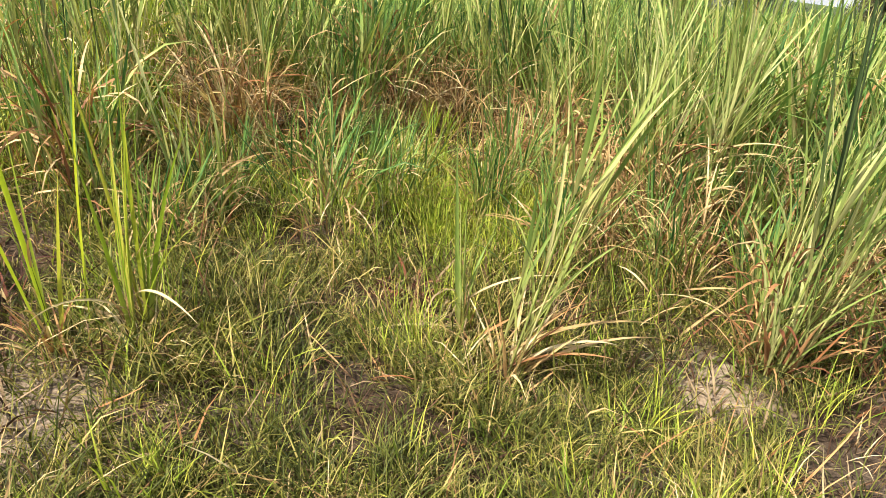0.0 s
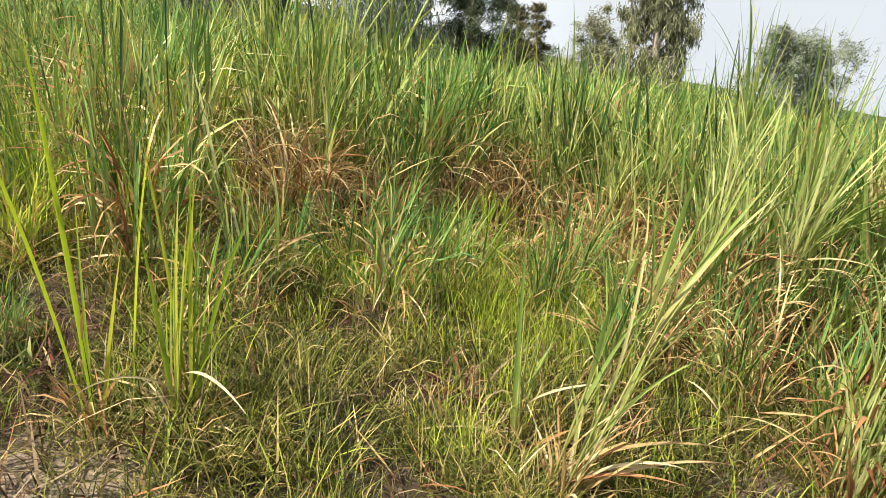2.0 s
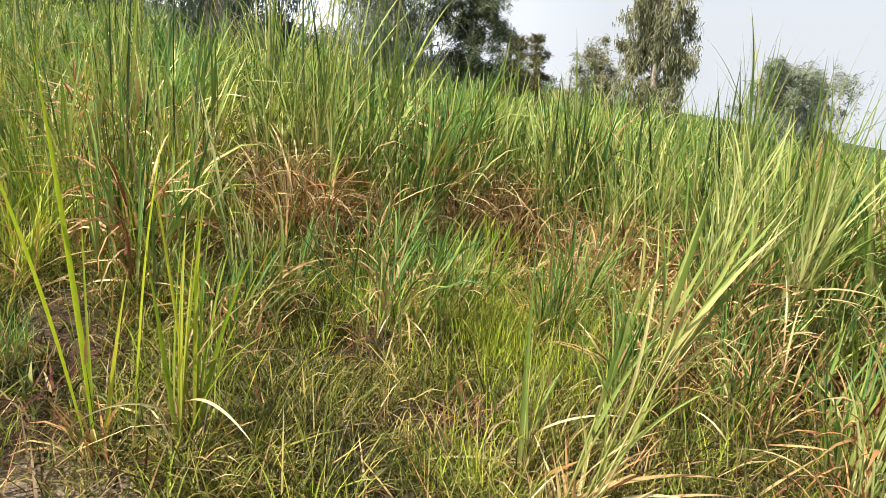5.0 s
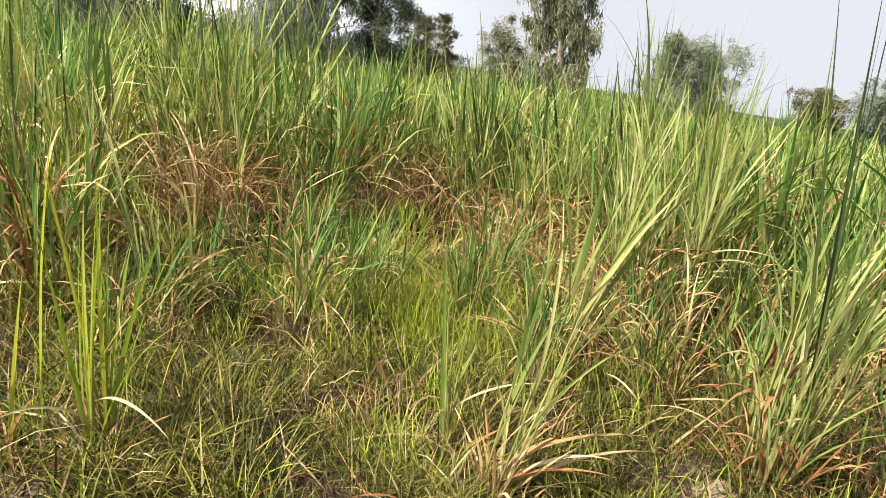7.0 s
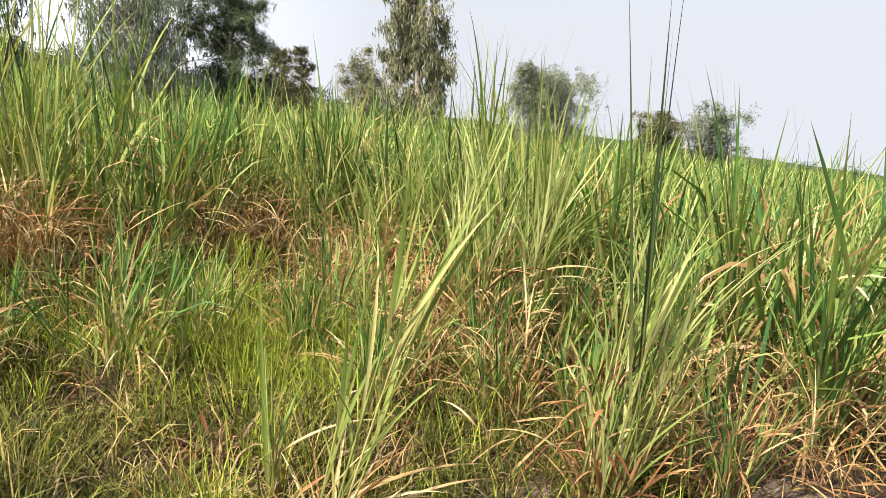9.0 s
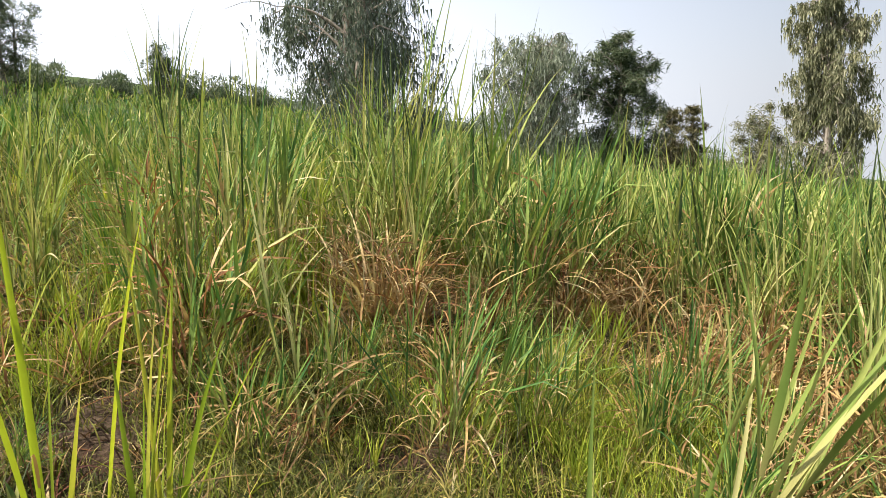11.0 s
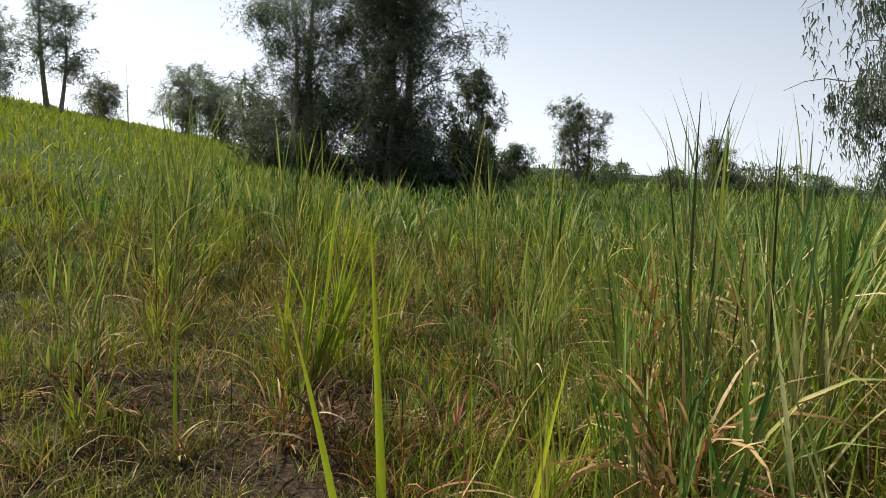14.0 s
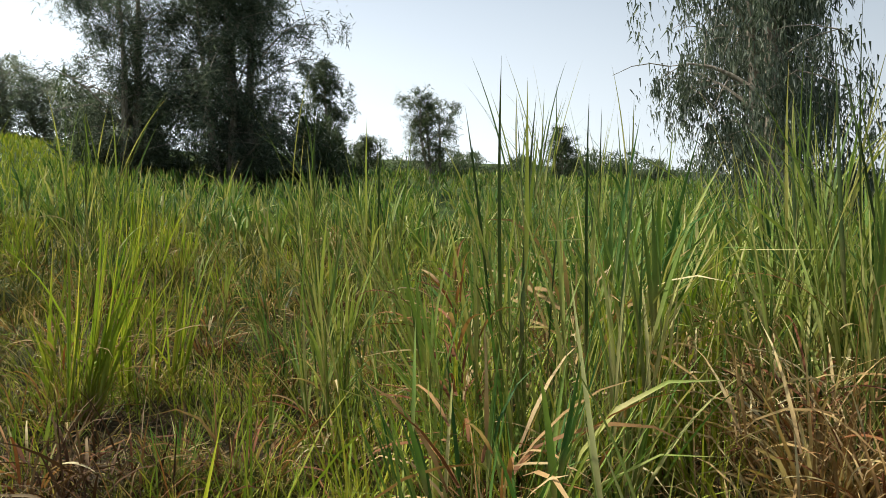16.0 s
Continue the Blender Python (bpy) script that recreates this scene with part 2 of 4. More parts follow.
# ---- ground ----
def land(x, y):
    """Height of the ground: a hillside that climbs to the left and levels out on the right, with small humps."""
    x, y = np.asarray(x, float), np.asarray(y, float)
    r = np.hypot(x, y) + 1e-6
    z = -0.167 * x - 0.023 * (np.hypot(x, 1.0) - 1.0) + 0.004 * y + 0.025 * (x - 4.0 + np.hypot(x - 4.0, 2.0))
    hump = 0.035 * np.sin(2.1 * x + 0.6) * np.sin(1.7 * y + 1.1) + 0.02 * np.sin(5.3 * x - 2.0 * y) + 0.015 * np.sin(4.1 * y + 3.3 * x)
    turn = np.degrees(np.arctan2(-x, y))
    crest = 0.0024 * np.clip(turn - 64, 0, 40) * np.clip((150 - turn) / 40, 0, 1) * np.clip((r - 9) / 14, 0, 1) * np.minimum(r, 90)
    swell = 0.25 * np.sin(0.11 * x + 0.5) * np.sin(0.13 * y) * np.clip((r - 8) / 20, 0, 1)
    fall = 0.018 * np.clip((20 - turn) / 30, 0, 1) * np.clip((turn + 130) / 40, 0, 1) * (r - 12 + np.hypot(r - 12, 3.0)) / 2
    return z + hump * np.clip((r - 0.3) / 1.5, 0, 1) + swell + crest - fall


def raw_mesh(name, verts, faces, material=None, along=None, smooth=True):
    """A mesh from arrays; every face has the same number of corners."""
    me = bpy.data.meshes.new(name)
    n, k = faces.shape
    me.vertices.add(len(verts))
    me.vertices.foreach_set("co", np.ascontiguousarray(verts, np.float32).ravel())
    me.loops.add(n * k)
    me.loops.foreach_set("vertex_index", np.ascontiguousarray(faces, np.int32).ravel())
    me.polygons.add(n)
    me.polygons.foreach_set("loop_start", np.arange(0, n * k, k, dtype=np.int32))
    me.update(calc_edges=True)
    if smooth:
        me.polygons.foreach_set("use_smooth", np.ones(n, bool))
    if along is not None:
        at = me.attributes.new("along", 'FLOAT', 'POINT')
        at.data.foreach_set("value", np.ascontiguousarray(along, np.float32).ravel())
    if material:
        me.materials.append(material)
    return me


def ground():
    turns = 240
    radii = np.concatenate([np.arange(0.12, 8, 0.12), np.geomspace(8, 4000, 110)])
    a = np.linspace(0, 2 * np.pi, turns, endpoint=False)
    X, Y = radii[:, None] * np.cos(a), radii[:, None] * np.sin(a)
    v = np.stack([X, Y, land(X, Y)], -1).reshape(-1, 3)
    i = np.arange(len(radii) - 1)[:, None] * turns
    j = np.arange(turns)[None, :]
    jn = (j + 1) % turns
    f = np.stack([i + j, i + turns + j, i + turns + jn, i + jn], -1).reshape(-1, 4)
    v = np.concatenate([v, np.array([[0, 0, float(land(0, 0))]])])
    c = len(v) - 1
    fan = np.stack([np.full(turns // 2, c), np.arange(0, turns, 2), np.arange(1, turns, 2), (np.arange(2, turns + 2, 2)) % turns], -1)
    f = np.concatenate([f, fan])
    ob = new("ground", raw_mesh("ground", v, f, m_soil))
    tagged(ob, "sandy hillside soil with dry litter between the grass", "ground", kind="structure")


ground()


# ---- leaves ----
def blades(base, az, length, width, tilt, bend, segs=5, fold=0.0, twist=None, curl=1.6):
    """Ribbons for many leaves at once. base: n x 3; az: the way each leans; tilt and bend in radians; fold: depth of the keel. Gives verts, faces, along."""
    n = len(base)
    s = np.linspace(0, 1, segs + 1)
    th = tilt[:, None] + bend[:, None] * s[None, :] ** curl
    step = length[:, None] / segs
    mid = 0.5 * (th[:, 1:] + th[:, :-1])
    hx = np.concatenate([np.zeros((n, 1)), np.cumsum(np.sin(mid) * step, 1)], 1)
    hz = np.concatenate([np.zeros((n, 1)), np.cumsum(np.cos(mid) * step, 1)], 1)
    ca, sa_ = np.cos(az)[:, None], np.sin(az)[:, None]
    c = np.stack([base[:, :1] + hx * ca, base[:, 1:2] + hx * sa_, base[:, 2:3] + hz], -1)
    w = width[:, None] * (0.55 + 0.45 * np.minimum(s / 0.25, 1))[None, :] * np.clip(1.02 - s ** 2.2, 0.02, 1)[None, :] * 0.5
    tw = np.zeros(n) if twist is None else twist
    ang = tw[:, None] * (0.35 + 0.65 * s)[None, :]
    side = np.stack([-sa_ * np.ones_like(th), ca * np.ones_like(th), np.zeros_like(th)], -1)
    nrm = np.stack([np.cos(th) * ca, np.cos(th) * sa_, -np.sin(th)], -1)
    d = side * np.cos(ang)[..., None] + nrm * np.sin(ang)[..., None]
    if fold > 0:
        up = -side * np.sin(ang)[..., None] + nrm * np.cos(ang)[..., None]
        v = np.stack([c - d * w[..., None], c + up * (w * fold)[..., None], c + d * w[..., None]], 2)
        k = 3
    else:
        v = np.stack([c - d * w[..., None], c + d * w[..., None]], 2)
        k = 2
    ring = np.arange(segs)[:, None] * k + np.arange(k - 1)[None, :]
    q = np.stack([ring, ring + 1, ring + 1 + k, ring + k], -1).reshape(-1, 4)
    f = (np.arange(n)[:, None, None] * ((segs + 1) * k) + q[None]).reshape(-1, 4)
    al = np.broadcast_to(s[None, :, None], (n, segs + 1, k)).ravel()
    return v.reshape(-1, 3), f, al


def on_land(x, y, sink=0.02):
    return np.stack([x, y, land(x, y) - sink], -1)


def leaf_mesh(name, material, tilt, bend, width, fold=0.35, twist=0.0, segs=9, curl=1.6):
    v, f, al = blades(np.zeros((1, 3)), np.zeros(1), np.ones(1), np.array([width]), np.array([radians(tilt)]), np.array([radians(bend)]), segs, fold, np.array([twist]), curl)
    return raw_mesh(name, v, f, material, al)


GREEN_SHAPES = ((2, 6, .016, .3), (4, 10, .02, -.4), (7, 14, .0145, .6), (9, 24, .0175, -.2), (12, 34, .016, .5), (5, 52, .018, -.6), (14, 70, .016, .4), (3, 3, .013, 0), (18, 40, .0175, -.3), (10, 10, .0145, .8))
GREEN_LEAVES = [leaf_mesh("green_leaf", m_blade_one, t, b, w, 0.4, tw) for t, b, w, tw in GREEN_SHAPES]
m_shoot = leaf_material("bright_shoot_leaf", [(0.0, (0.33, 0.41, 0.03)), (1.0, (0.46, 0.5, 0.05))], (0.25, 0.33, 0.04), (0.42, 0.42, 0.08), single=True, patch=0.1, through_light=0.55)
m_pale_one = leaf_material("pale_reed_leaf", [(0.0, (0.19, 0.26, 0.065)), (0.5, (0.34, 0.4, 0.12)), (1.0, (0.54, 0.52, 0.24))], FOOT, STRAW, single=True, patch=0.15, through_light=0.4)
PALE_LEAVES = [leaf_mesh("pale_leaf", m_pale_one, t, b, w, 0.4, tw) for t, b, w, tw in GREEN_SHAPES]
YELLOW_LEAVES = [leaf_mesh("yellow_green_leaf", m_shoot if w == .025 else m_yellow_one, t, b, w, 0.4, tw) for t, b, w, tw in
                 ((1, 4, .019, .3), (3, 6, .023, -.4), (5, 8, .018, .6), (8, 14, .021, -.2), (13, 20, .02, .5), (20, 45, .02, -.5), (1, 3, .025, 0.55), (7, 9, .025, 1.0))]
# green-black colour holds the backlit look of spears against the sky
m_dark_one = leaf_material("backlit_reed_leaf", [(0.0, (0.03, 0.055, 0.018)), (1.0, (0.07, 0.1, 0.032))], FOOT, (0.1, 0.09, 0.05), single=True, patch=0.1, through_light=0.2)
TALL_LEAVES = [leaf_mesh("tall_leaf", m_dark_one, t, b, w, 0.4, tw) for t, b, w, tw in ((3, 3, .016, .2), (5, 5, .018, -.3), (1, 4, .016, .5), (2, 4, .026, .9), (6, 5, .024, -.7), (4, 6, .044, .5))]
m_rust_one = leaf_material("withered_leaf_large", [(0.0, (0.1, 0.036, 0.02)), (0.4, (0.26, 0.105, 0.045)), (0.75, (0.44, 0.235, 0.1)), (1.0, (0.58, 0.42, 0.22))], (0.14, 0.06, 0.035), (0.45, 0.33, 0.17), single=True, rough=0.65, through_light=0.25, patch=0.1)
DRY_SHAPES =               ((35, 70, .022, .6, 1.3), (50, 60, .026, -.9, 1.2), (25, 110, .02, 1.2, 1.5), (60, 45, .028, -.5, 1.0), (40, 95, .018, 1.6, 1.4), (70, 30, .024, .9, 1.0), (15, 130, .02, -1.4, 1.8))
# withered red-brown taken near black, with the shade of dark openings in it
m_dark_dry_one = leaf_material("dark_withered_leaf", [(0.0, (0.025, 0.012, 0.01)), (0.6, (0.07, 0.022, 0.016)), (1.0, (0.17, 0.06, 0.035))], (0.03, 0.014, 0.012), (0.2, 0.1, 0.06), single=True, rough=0.7, through_light=0.1, patch=0.1)
DRY_LEAVES, RUST_LEAVES, DARK_DRY_LEAVES = ([leaf_mesh("dry_leaf", m, t, b, w, 0.5, tw, 10, cu) for t, b, w, tw, cu in DRY_SHAPES] for m in (m_dry_one, m_rust_one, m_dark_dry_one))


v_, f_ = np.array([[math.cos(k * 1.0472) * w * 0.004, math.sin(k * 1.0472) * w * 0.004, z] for z, w in ((0, 1.2), (0.5, 1.0), (1.0, 0.5)) for k in range(6)]), []
for k in range(6):
    for z in (0, 6):
        f_.append((z + k, z + (k + 1) % 6, z + 6 + (k + 1) % 6, z + 6 + k))
STEM = raw_mesh("stem", v_, np.array(f_), m_blade_one, np.repeat([0.0, 0.4, 0.7], 6))


def landmark_clump(x, y, height, green, dry, lean_az=0.0, lean=0.0, spread=0.09, young=False, dry_az=None, dry_len=0.7, seed=1, label="", extra=(), stiff=False, hang=0.0):
    """A reed clump near the path: every long leaf is an object of its own."""
    r = random.Random(seed)
    root = new("reed_clump")
    root.location = (x, y, float(land(x, y)) - 0.02)
    tagged(root, label, "reed grass", "reed clumps")
    pool = YELLOW_LEAVES if young else PALE_LEAVES if "pale" in label else GREEN_LEAVES
    tip = Matrix.Rotation(radians(lean), 4, Vector((-math.sin(radians(lean_az)), math.cos(radians(lean_az)), 0)))
    green = green if young else int(green * 1.3)
    m_count = max(green // 6, 2)
    stalks = []
    for i in range(m_count):
        a, d = r.uniform(0, 6.283), spread * math.sqrt(r.random())
        out = Matrix.Rotation(r.uniform(0, 0.10) + d * 0.5, 4, Vector((-math.sin(a), math.cos(a), 0)))
        tall = height * r.uniform(0.72, 1.0)
        m = Matrix.Translation((d * math.cos(a), d * math.sin(a), 0)) @ tip @ out
        stalks.append((m, tall))
        if not young:
            ob = new("stem", STEM)
            ob.parent, ob.matrix_local = root, m @ Matrix.Diagonal((1, 1, tall * 0.72, 1))
    for i in range(green):
        m, tall = stalks[i % m_count]
        if young:
            me = pool[min(int(abs(r.gauss(0, 0.42)) * 6), 5)]
            s, u = height * r.uniform(0.55, 1.1), 0.0
        else:
            u = r.uniform(0.3 if dry >= 44 else 0.02, 0.66) ** 0.9
            lo = (0, 3, 5)[0 if u > 0.45 else 1 if u > 0.2 else 2]
            me = pool[min(lo + r.randrange(5), len(pool) - 1)]
            s = tall * r.uniform(0.34, 0.58)
        ob = new("leaf", me)
        ob.parent = root
        ob.matrix_local = m @ Matrix.Translation((0, 0, u * tall)) @ Matrix.Rotation(r.uniform(0, 6.283), 4, 'Z') @ Matrix.Rotation(radians(r.uniform(0, 4 if young else 15)), 4, 'Y') @ Matrix.Diagonal((s, r.uniform(0.6, 1.1), s, 1))
    red = 0.75 if "brown" in label else 0.2
    for i in range(dry):
        me = (DARK_DRY_LEAVES if "dark" in label and dry >= 20 and r.random() < 0.8 else RUST_LEAVES if r.random() < red else DRY_LEAVES)[(0, 1, 3, 5, 3)[r.randrange(5)] if stiff else r.randrange(len(DRY_LEAVES))]
        a = r.uniform(0, 6.283) if dry_az is None else radians(dry_az + r.gauss(0, 32))
        d = spread * r.random()
        s = dry_len * r.uniform(0.45, 1.1)
        z = (hang + r.uniform(0.0, 0.1 if stiff else 0.45) ** 1.2) * height
        m = Matrix.Translation((d * math.cos(a), d * math.sin(a), z)) @ Matrix.Rotation(a, 4, 'Z') @ Matrix.Diagonal((s, r.uniform(0.4, 0.8), s, 1))
        ob = new("dry_leaf", me)
        ob.parent, ob.matrix_local = root, m
    for kind, me_i, a, z, s, *aside in extra:
        me = {"dry": DRY_LEAVES, "tall": TALL_LEAVES}.get(kind, pool)[me_i]
        ob = new("dry_leaf" if kind == "dry" else "leaf", me)
        ob.parent, ob.matrix_local = root, Matrix.Translation((*(aside or (0, 0)), z)) @ (tip if kind == "green" else Matrix()) @ Matrix.Rotation(radians(a), 4, 'Z') @ Matrix.Diagonal((1.0 if kind == "tall" else s, 0.8 if kind == "tall" else 0.7 if kind == "dry" else 1.0, s, 1))
    # withered sheaths round the foot
    n = 14 + dry
    tall_skirt = dry >= 60
    if tall_skirt:
        n = 110
    q = np.random.default_rng(seed)
    ang = q.uniform(0, 6.283, n)
    b = np.stack([spread * 0.9 * np.cos(ang) * q.random(n), spread * 0.9 * np.sin(ang) * q.random(n), np.zeros(n)], -1)
    v, f, al = blades(b, ang + q.normal(0, 0.4, n), q.uniform(0.12, 0.34, n) * height * (1.9 if tall_skirt else 1.0), q.uniform(0.01, 0.02, n), q.uniform(0.05, 0.6 if tall_skirt else 0.9, n), q.uniform(0, 1.6, n), 4, 0.4, q.normal(0, 0.8, n))
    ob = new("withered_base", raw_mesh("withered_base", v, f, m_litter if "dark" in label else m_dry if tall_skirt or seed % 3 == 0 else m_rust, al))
    ob.parent = root
    return root


landmark_clump(-1.08, 2.27, 0.95, 15, 8, 170, 2, 0.08, True, None, 0.5, 3, "upright yellow-green reed clump with thin dry leaves at its foot")
landmark_clump(-1.36, 2.2, 1.0, 3, 4, 150, 2, 0.05, True, None, 0.4, 4, "tall young yellow-green reed clump with broad leaves", (("green", 6, 190, 0.0, 1.32, 0.03, -0.02), ("green", 7, 227, 0.0, 1.16, -0.02, 0.02), ("green", 7, 47, 0.0, 1.08, 0.09, 0.1), ("green", 2, 60, 0.0, 0.7, 0.16, 0.26)))
landmark_clump(-1.2, 3.5, 1.05, 20, 8, 100, 3, 0.10, False, 0, 0.5, 5, "sparse green reed clump with a pale bent leaf", (("dry", 6, 0, 0.16, 0.5), ("dry", 2, 15, 0.14, 0.42)))
landmark_clump(0.22, 2.42, 1.4, 26, 11, 0, 17, 0.06, False, 0, 0.6, 6, "leaning green reed clump with brown straw leaves fallen to one side", (("dry", 3, 5, 0.12, 0.62), ("dry", 0, 10, 0.16, 0.55)), True)
landmark_clump(1.34, 2.58, 1.5, 76, 26, 10, 19, 0.12, False, None, 0.42, 7, "tall pale green reed clump leaning over red-brown withered leaves", (("tall", 5, 190, 0.3, 1.75, 0.1, 0.0), ("tall", 5, 0, 0.3, 1.8, 0.12, 0.0), ("tall", 3, 10, 0.3, 1.55, 0.16, 0.05), ("tall", 4, 40, 0.0, 2.0, 0.12, 0.0)))
landmark_clump(1.23, 3.95, 1.65, 90, 46, 0, 11, 0.22, False, 0, 0.65, 8, "tall dense pale green reed clump with arching straw leaves")
landmark_clump(3.15, 3.4, 1.6, 66, 26, 20, 9, 0.14, False, None, 0.6, 9, "tall pale green reed clump with withered foot beside the sand")
landmark_clump(-1.48, 5.1, 1.45, 34, 64, 60, 3, 0.2, False, None, 0.6, 12, "reed clump with many red-brown withered leaves")
landmark_clump(0.89, 5.25, 1.4, 60, 70, 30, 6, 0.2, False, None, 0.6, 13, "reed clump with brown withered leaves at its foot")
landmark_clump(-4.35, 3.2, 1.1, 50, 16, 40, 10, 0.18, True, None, 0.5, 14, "dense yellow-green reed clump beside bare soil")
landmark_clump(-3.05, 3.92, 1.15, 80, 18, 0, 5, 0.13, False, None, 0.5, 15, "low green reed clump with straw leaves at its foot")
landmark_clump(-5.8, 2.75, 1.8, 60, 12, 20, 4, 0.18, False, None, 0.5, 16, "tall blue-green reed clump with brown foot")
landmark_clump(0.05, 2.62, 0.9, 3, 2, 0, 0, 0.05, False, None, 0.4, 31, "few long thin green reed leaves standing singly", (("green", 9, 10, 0.0, 0.95), ("green", 2, 5, 0.0, 0.95), ("green", 4, 15, 0.0, 0.85), ("green", 1, 80, 0.0, 0.9)))
landmark_clump(-3.62, 2.85, 0.4, 6, 40, 0, 0, 0.2, False, None, 0.42, 32, "collapsed red-brown withered reed tuft on bare soil")
landmark_clump(-4.15, 2.1, 0.5, 14, 44, 0, 0, 0.22, False, None, 0.4, 33, "low dark brown withered reed tuft")
landmark_clump(-5.04, 2.14, 0.95, 44, 16, 20, 5, 0.16, False, None, 0.4, 34, "fresh green reed tuft beside withered ones")
landmark_clump(-2.3, 3.95, 1.35, 26, 56, 10, 4, 0.14, False, None, 0.36, 35, "reed clump with a bunch of hanging rust-brown leaves", (), False, 0.34)
landmark_clump(-1.2, 4.95, 1.2, 16, 50, 10, 4, 0.18, False, None, 0.5, 36, "reed clump with orange-brown withered leaves")
# near-black leaves of the next two tufts stand in for shaded openings
landmark_clump(-0.16, 2.94, 0.32, 3, 56, 0, 0, 0.1, False, None, 0.22, 37, "small dark red-brown withered tuft in the hollow")
landmark_clump(-1.66, 2.5, 0.3, 6, 20, 0, 0, 0.12, False, None, 0.3, 38, "small dark brown withered tuft")
landmark_clump(-4.5, 3.7, 0.9, 40, 20, 10, 5, 0.16, True, None, 0.4, 39, "short yellow-green reed tuft")
for i, (sx, sy, sh, sn) in enumerate(((-4.5, 7.1, 2.05, 20), (-2.4, 8.0, 2.1, 20), (1.97, 6.4, 2.0, 22), (-1.35, 5.3, 2.0, 20), (-0.95, 5.9, 1.85, 18), (0.5, 6.1, 1.6, 20), (1.85, 4.7, 1.85, 26),
                                         (-3.3, 6.4, 1.7, 18), (-5.6, 5.6, 1.75, 18), (-3.9, 4.9, 1.45, 24), (-6.6, 4.1, 1.6, 20), (2.9, 5.2, 1.8, 24), (1.45, 5.2, 1.72, 26), (1.1, 5.75, 1.65, 24), (0.72, 6.4, 1.6, 22), (-1.75, 5.9, 1.85, 22), (-2.2, 6.6, 1.7, 20), (-0.1, 7.2, 1.5, 18), (3.6, 4.3, 1.6, 24))):
    landmark_clump(sx, sy, sh * 1.08, sn * 2 + 10, 14, 40, 3, 0.12, False, None, 0.5, 60 + i, "tall upright reed clump standing above its neighbours",
                   (("tall", 3, 40, 0.45 * sh, 0.62 * sh), ("tall", 4, 200, 0.45 * sh, 0.55 * sh, 0.08, 0.05), ("tall", 3, 300, 0.4 * sh, 0.58 * sh, -0.07, 0.02)))
landmark_clump(-1.95, 5.6, 1.3, 36, 50, 20, 4, 0.2, False, None, 0.6, 17, "reed clump over rust-coloured withered leaves")
for i, (sx, sy, sh, sg, sd) in enumerate(((-3.15, 3.55, 0.42, 8, 44), (-0.8, 5.45, 0.95, 44, 60), (-0.35, 5.9, 1.1, 40, 60), (0.0, 6.65, 1.2, 40, 70), (-5.0, 4.3, 0.8, 34, 40), (-2.0, 4.9, 1.0, 46, 14), (-2.75, 3.0, 0.3, 10, 20), (-4.6, 1.6, 0.35, 16, 22))):
    landmark_clump(sx, sy, sh, sg, sd, 30, 3, 0.2, i == 5, None, 0.42, 90 + i, ("low tuft of straw and red-brown withered reed leaves", "reed clump with a thick skirt of rust-brown withered leaves")[sh > 0.65])
landmark_clump(-2.15, 4.02, 1.52, 44, 10, 30, 2, 0.10, False, None, 0.45, 101, "slender tall reed clump with backlit dark pointed tips", (("tall", 3, 40, 0.6, 1.18), ("tall", 4, 70, 0.55, 1.1, 0.06, 0.02), ("tall", 3, 230, 0.5, 1.12, -0.05, 0.03), ("tall", 4, 20, 0.45, 1.0, 0.1, 0.1)))
landmark_clump(-1.86, 4.12, 1.42, 34, 8, 30, 5, 0.10, False, None, 0.45, 102, "slender tall reed clump with backlit dark pointed tips", (("tall", 3, 40, 0.5, 1.15), ("tall", 4, 50, 0.5, 1.0, 0.07, 0.05)))
landmark_clump(-8.1, 3.35, 1.95, 90, 20, 0, 2, 0.16, False, None, 0.5, 103, "tall blue-green reed clump on the upper slope")
landmark_clump(-7.75, 4.86, 1.25, 60, 20, 0, 4, 0.28, True, None, 0.5, 104, "broad yellow-green reed clump on the upper slope")
landmark_clump(-3.55, 2.35, 0.6, 2, 6, 0, 0, 0.05, True, None, 0.3, 99, "single bright yellow-green reed shoot in dry grass")


# ---- clumps behind ----
def fan(q, n, spread, out):
    """Leaves of one clump of height 1 that fan out of a tight foot: feet of the leaves, ways, tilts, bends and lengths; the outer stems lean away."""
    m = max(n // 6, 3)
    sa_, sd = q.uniform(0, 6.283, m), spread * np.sqrt(q.random(m))
    lean = out * (sd / spread) * q.uniform(0.5, 1.2, m)
    way = sa_ + q.normal(0, 0.4, m)
    tall = q.uniform(0.62, 1.0, m)
    k = q.integers(0, m, n)
    u = q.uniform(0.04, 0.62, n)
    up = u * tall[k]
    b = np.stack([sd[k] * np.cos(sa_[k]) + np.sin(lean[k]) * up * np.cos(way[k]), sd[k] * np.sin(sa_[k]) + np.sin(lean[k]) * up * np.sin(way[k]), up * np.cos(lean[k])], -1)
    tilt = np.clip(lean[k] + q.normal(0.16 - 0.12 * u, 0.12, n), 0.0, 0.9)
    bend = np.where(q.random(n) < 0.34, q.uniform(0.3, 1.9, n) * (1.2 - u), np.abs(q.normal(0.04, 0.12, n)))
    length = (1.0 - u) * tall[k] * q.uniform(0.75, 1.05, n)
    stems = (np.stack([sd * np.cos(sa_), sd * np.sin(sa_), np.zeros(m)], -1), way, lean, tall * 0.7)
    return b, way[k] + q.normal(0, 0.9, n), tilt, bend, length, stems


def both(a, b):
    return np.concatenate([a[0], b[0]]), np.concatenate([a[1], b[1] + len(a[0])]), np.concatenate([a[2], b[2]])


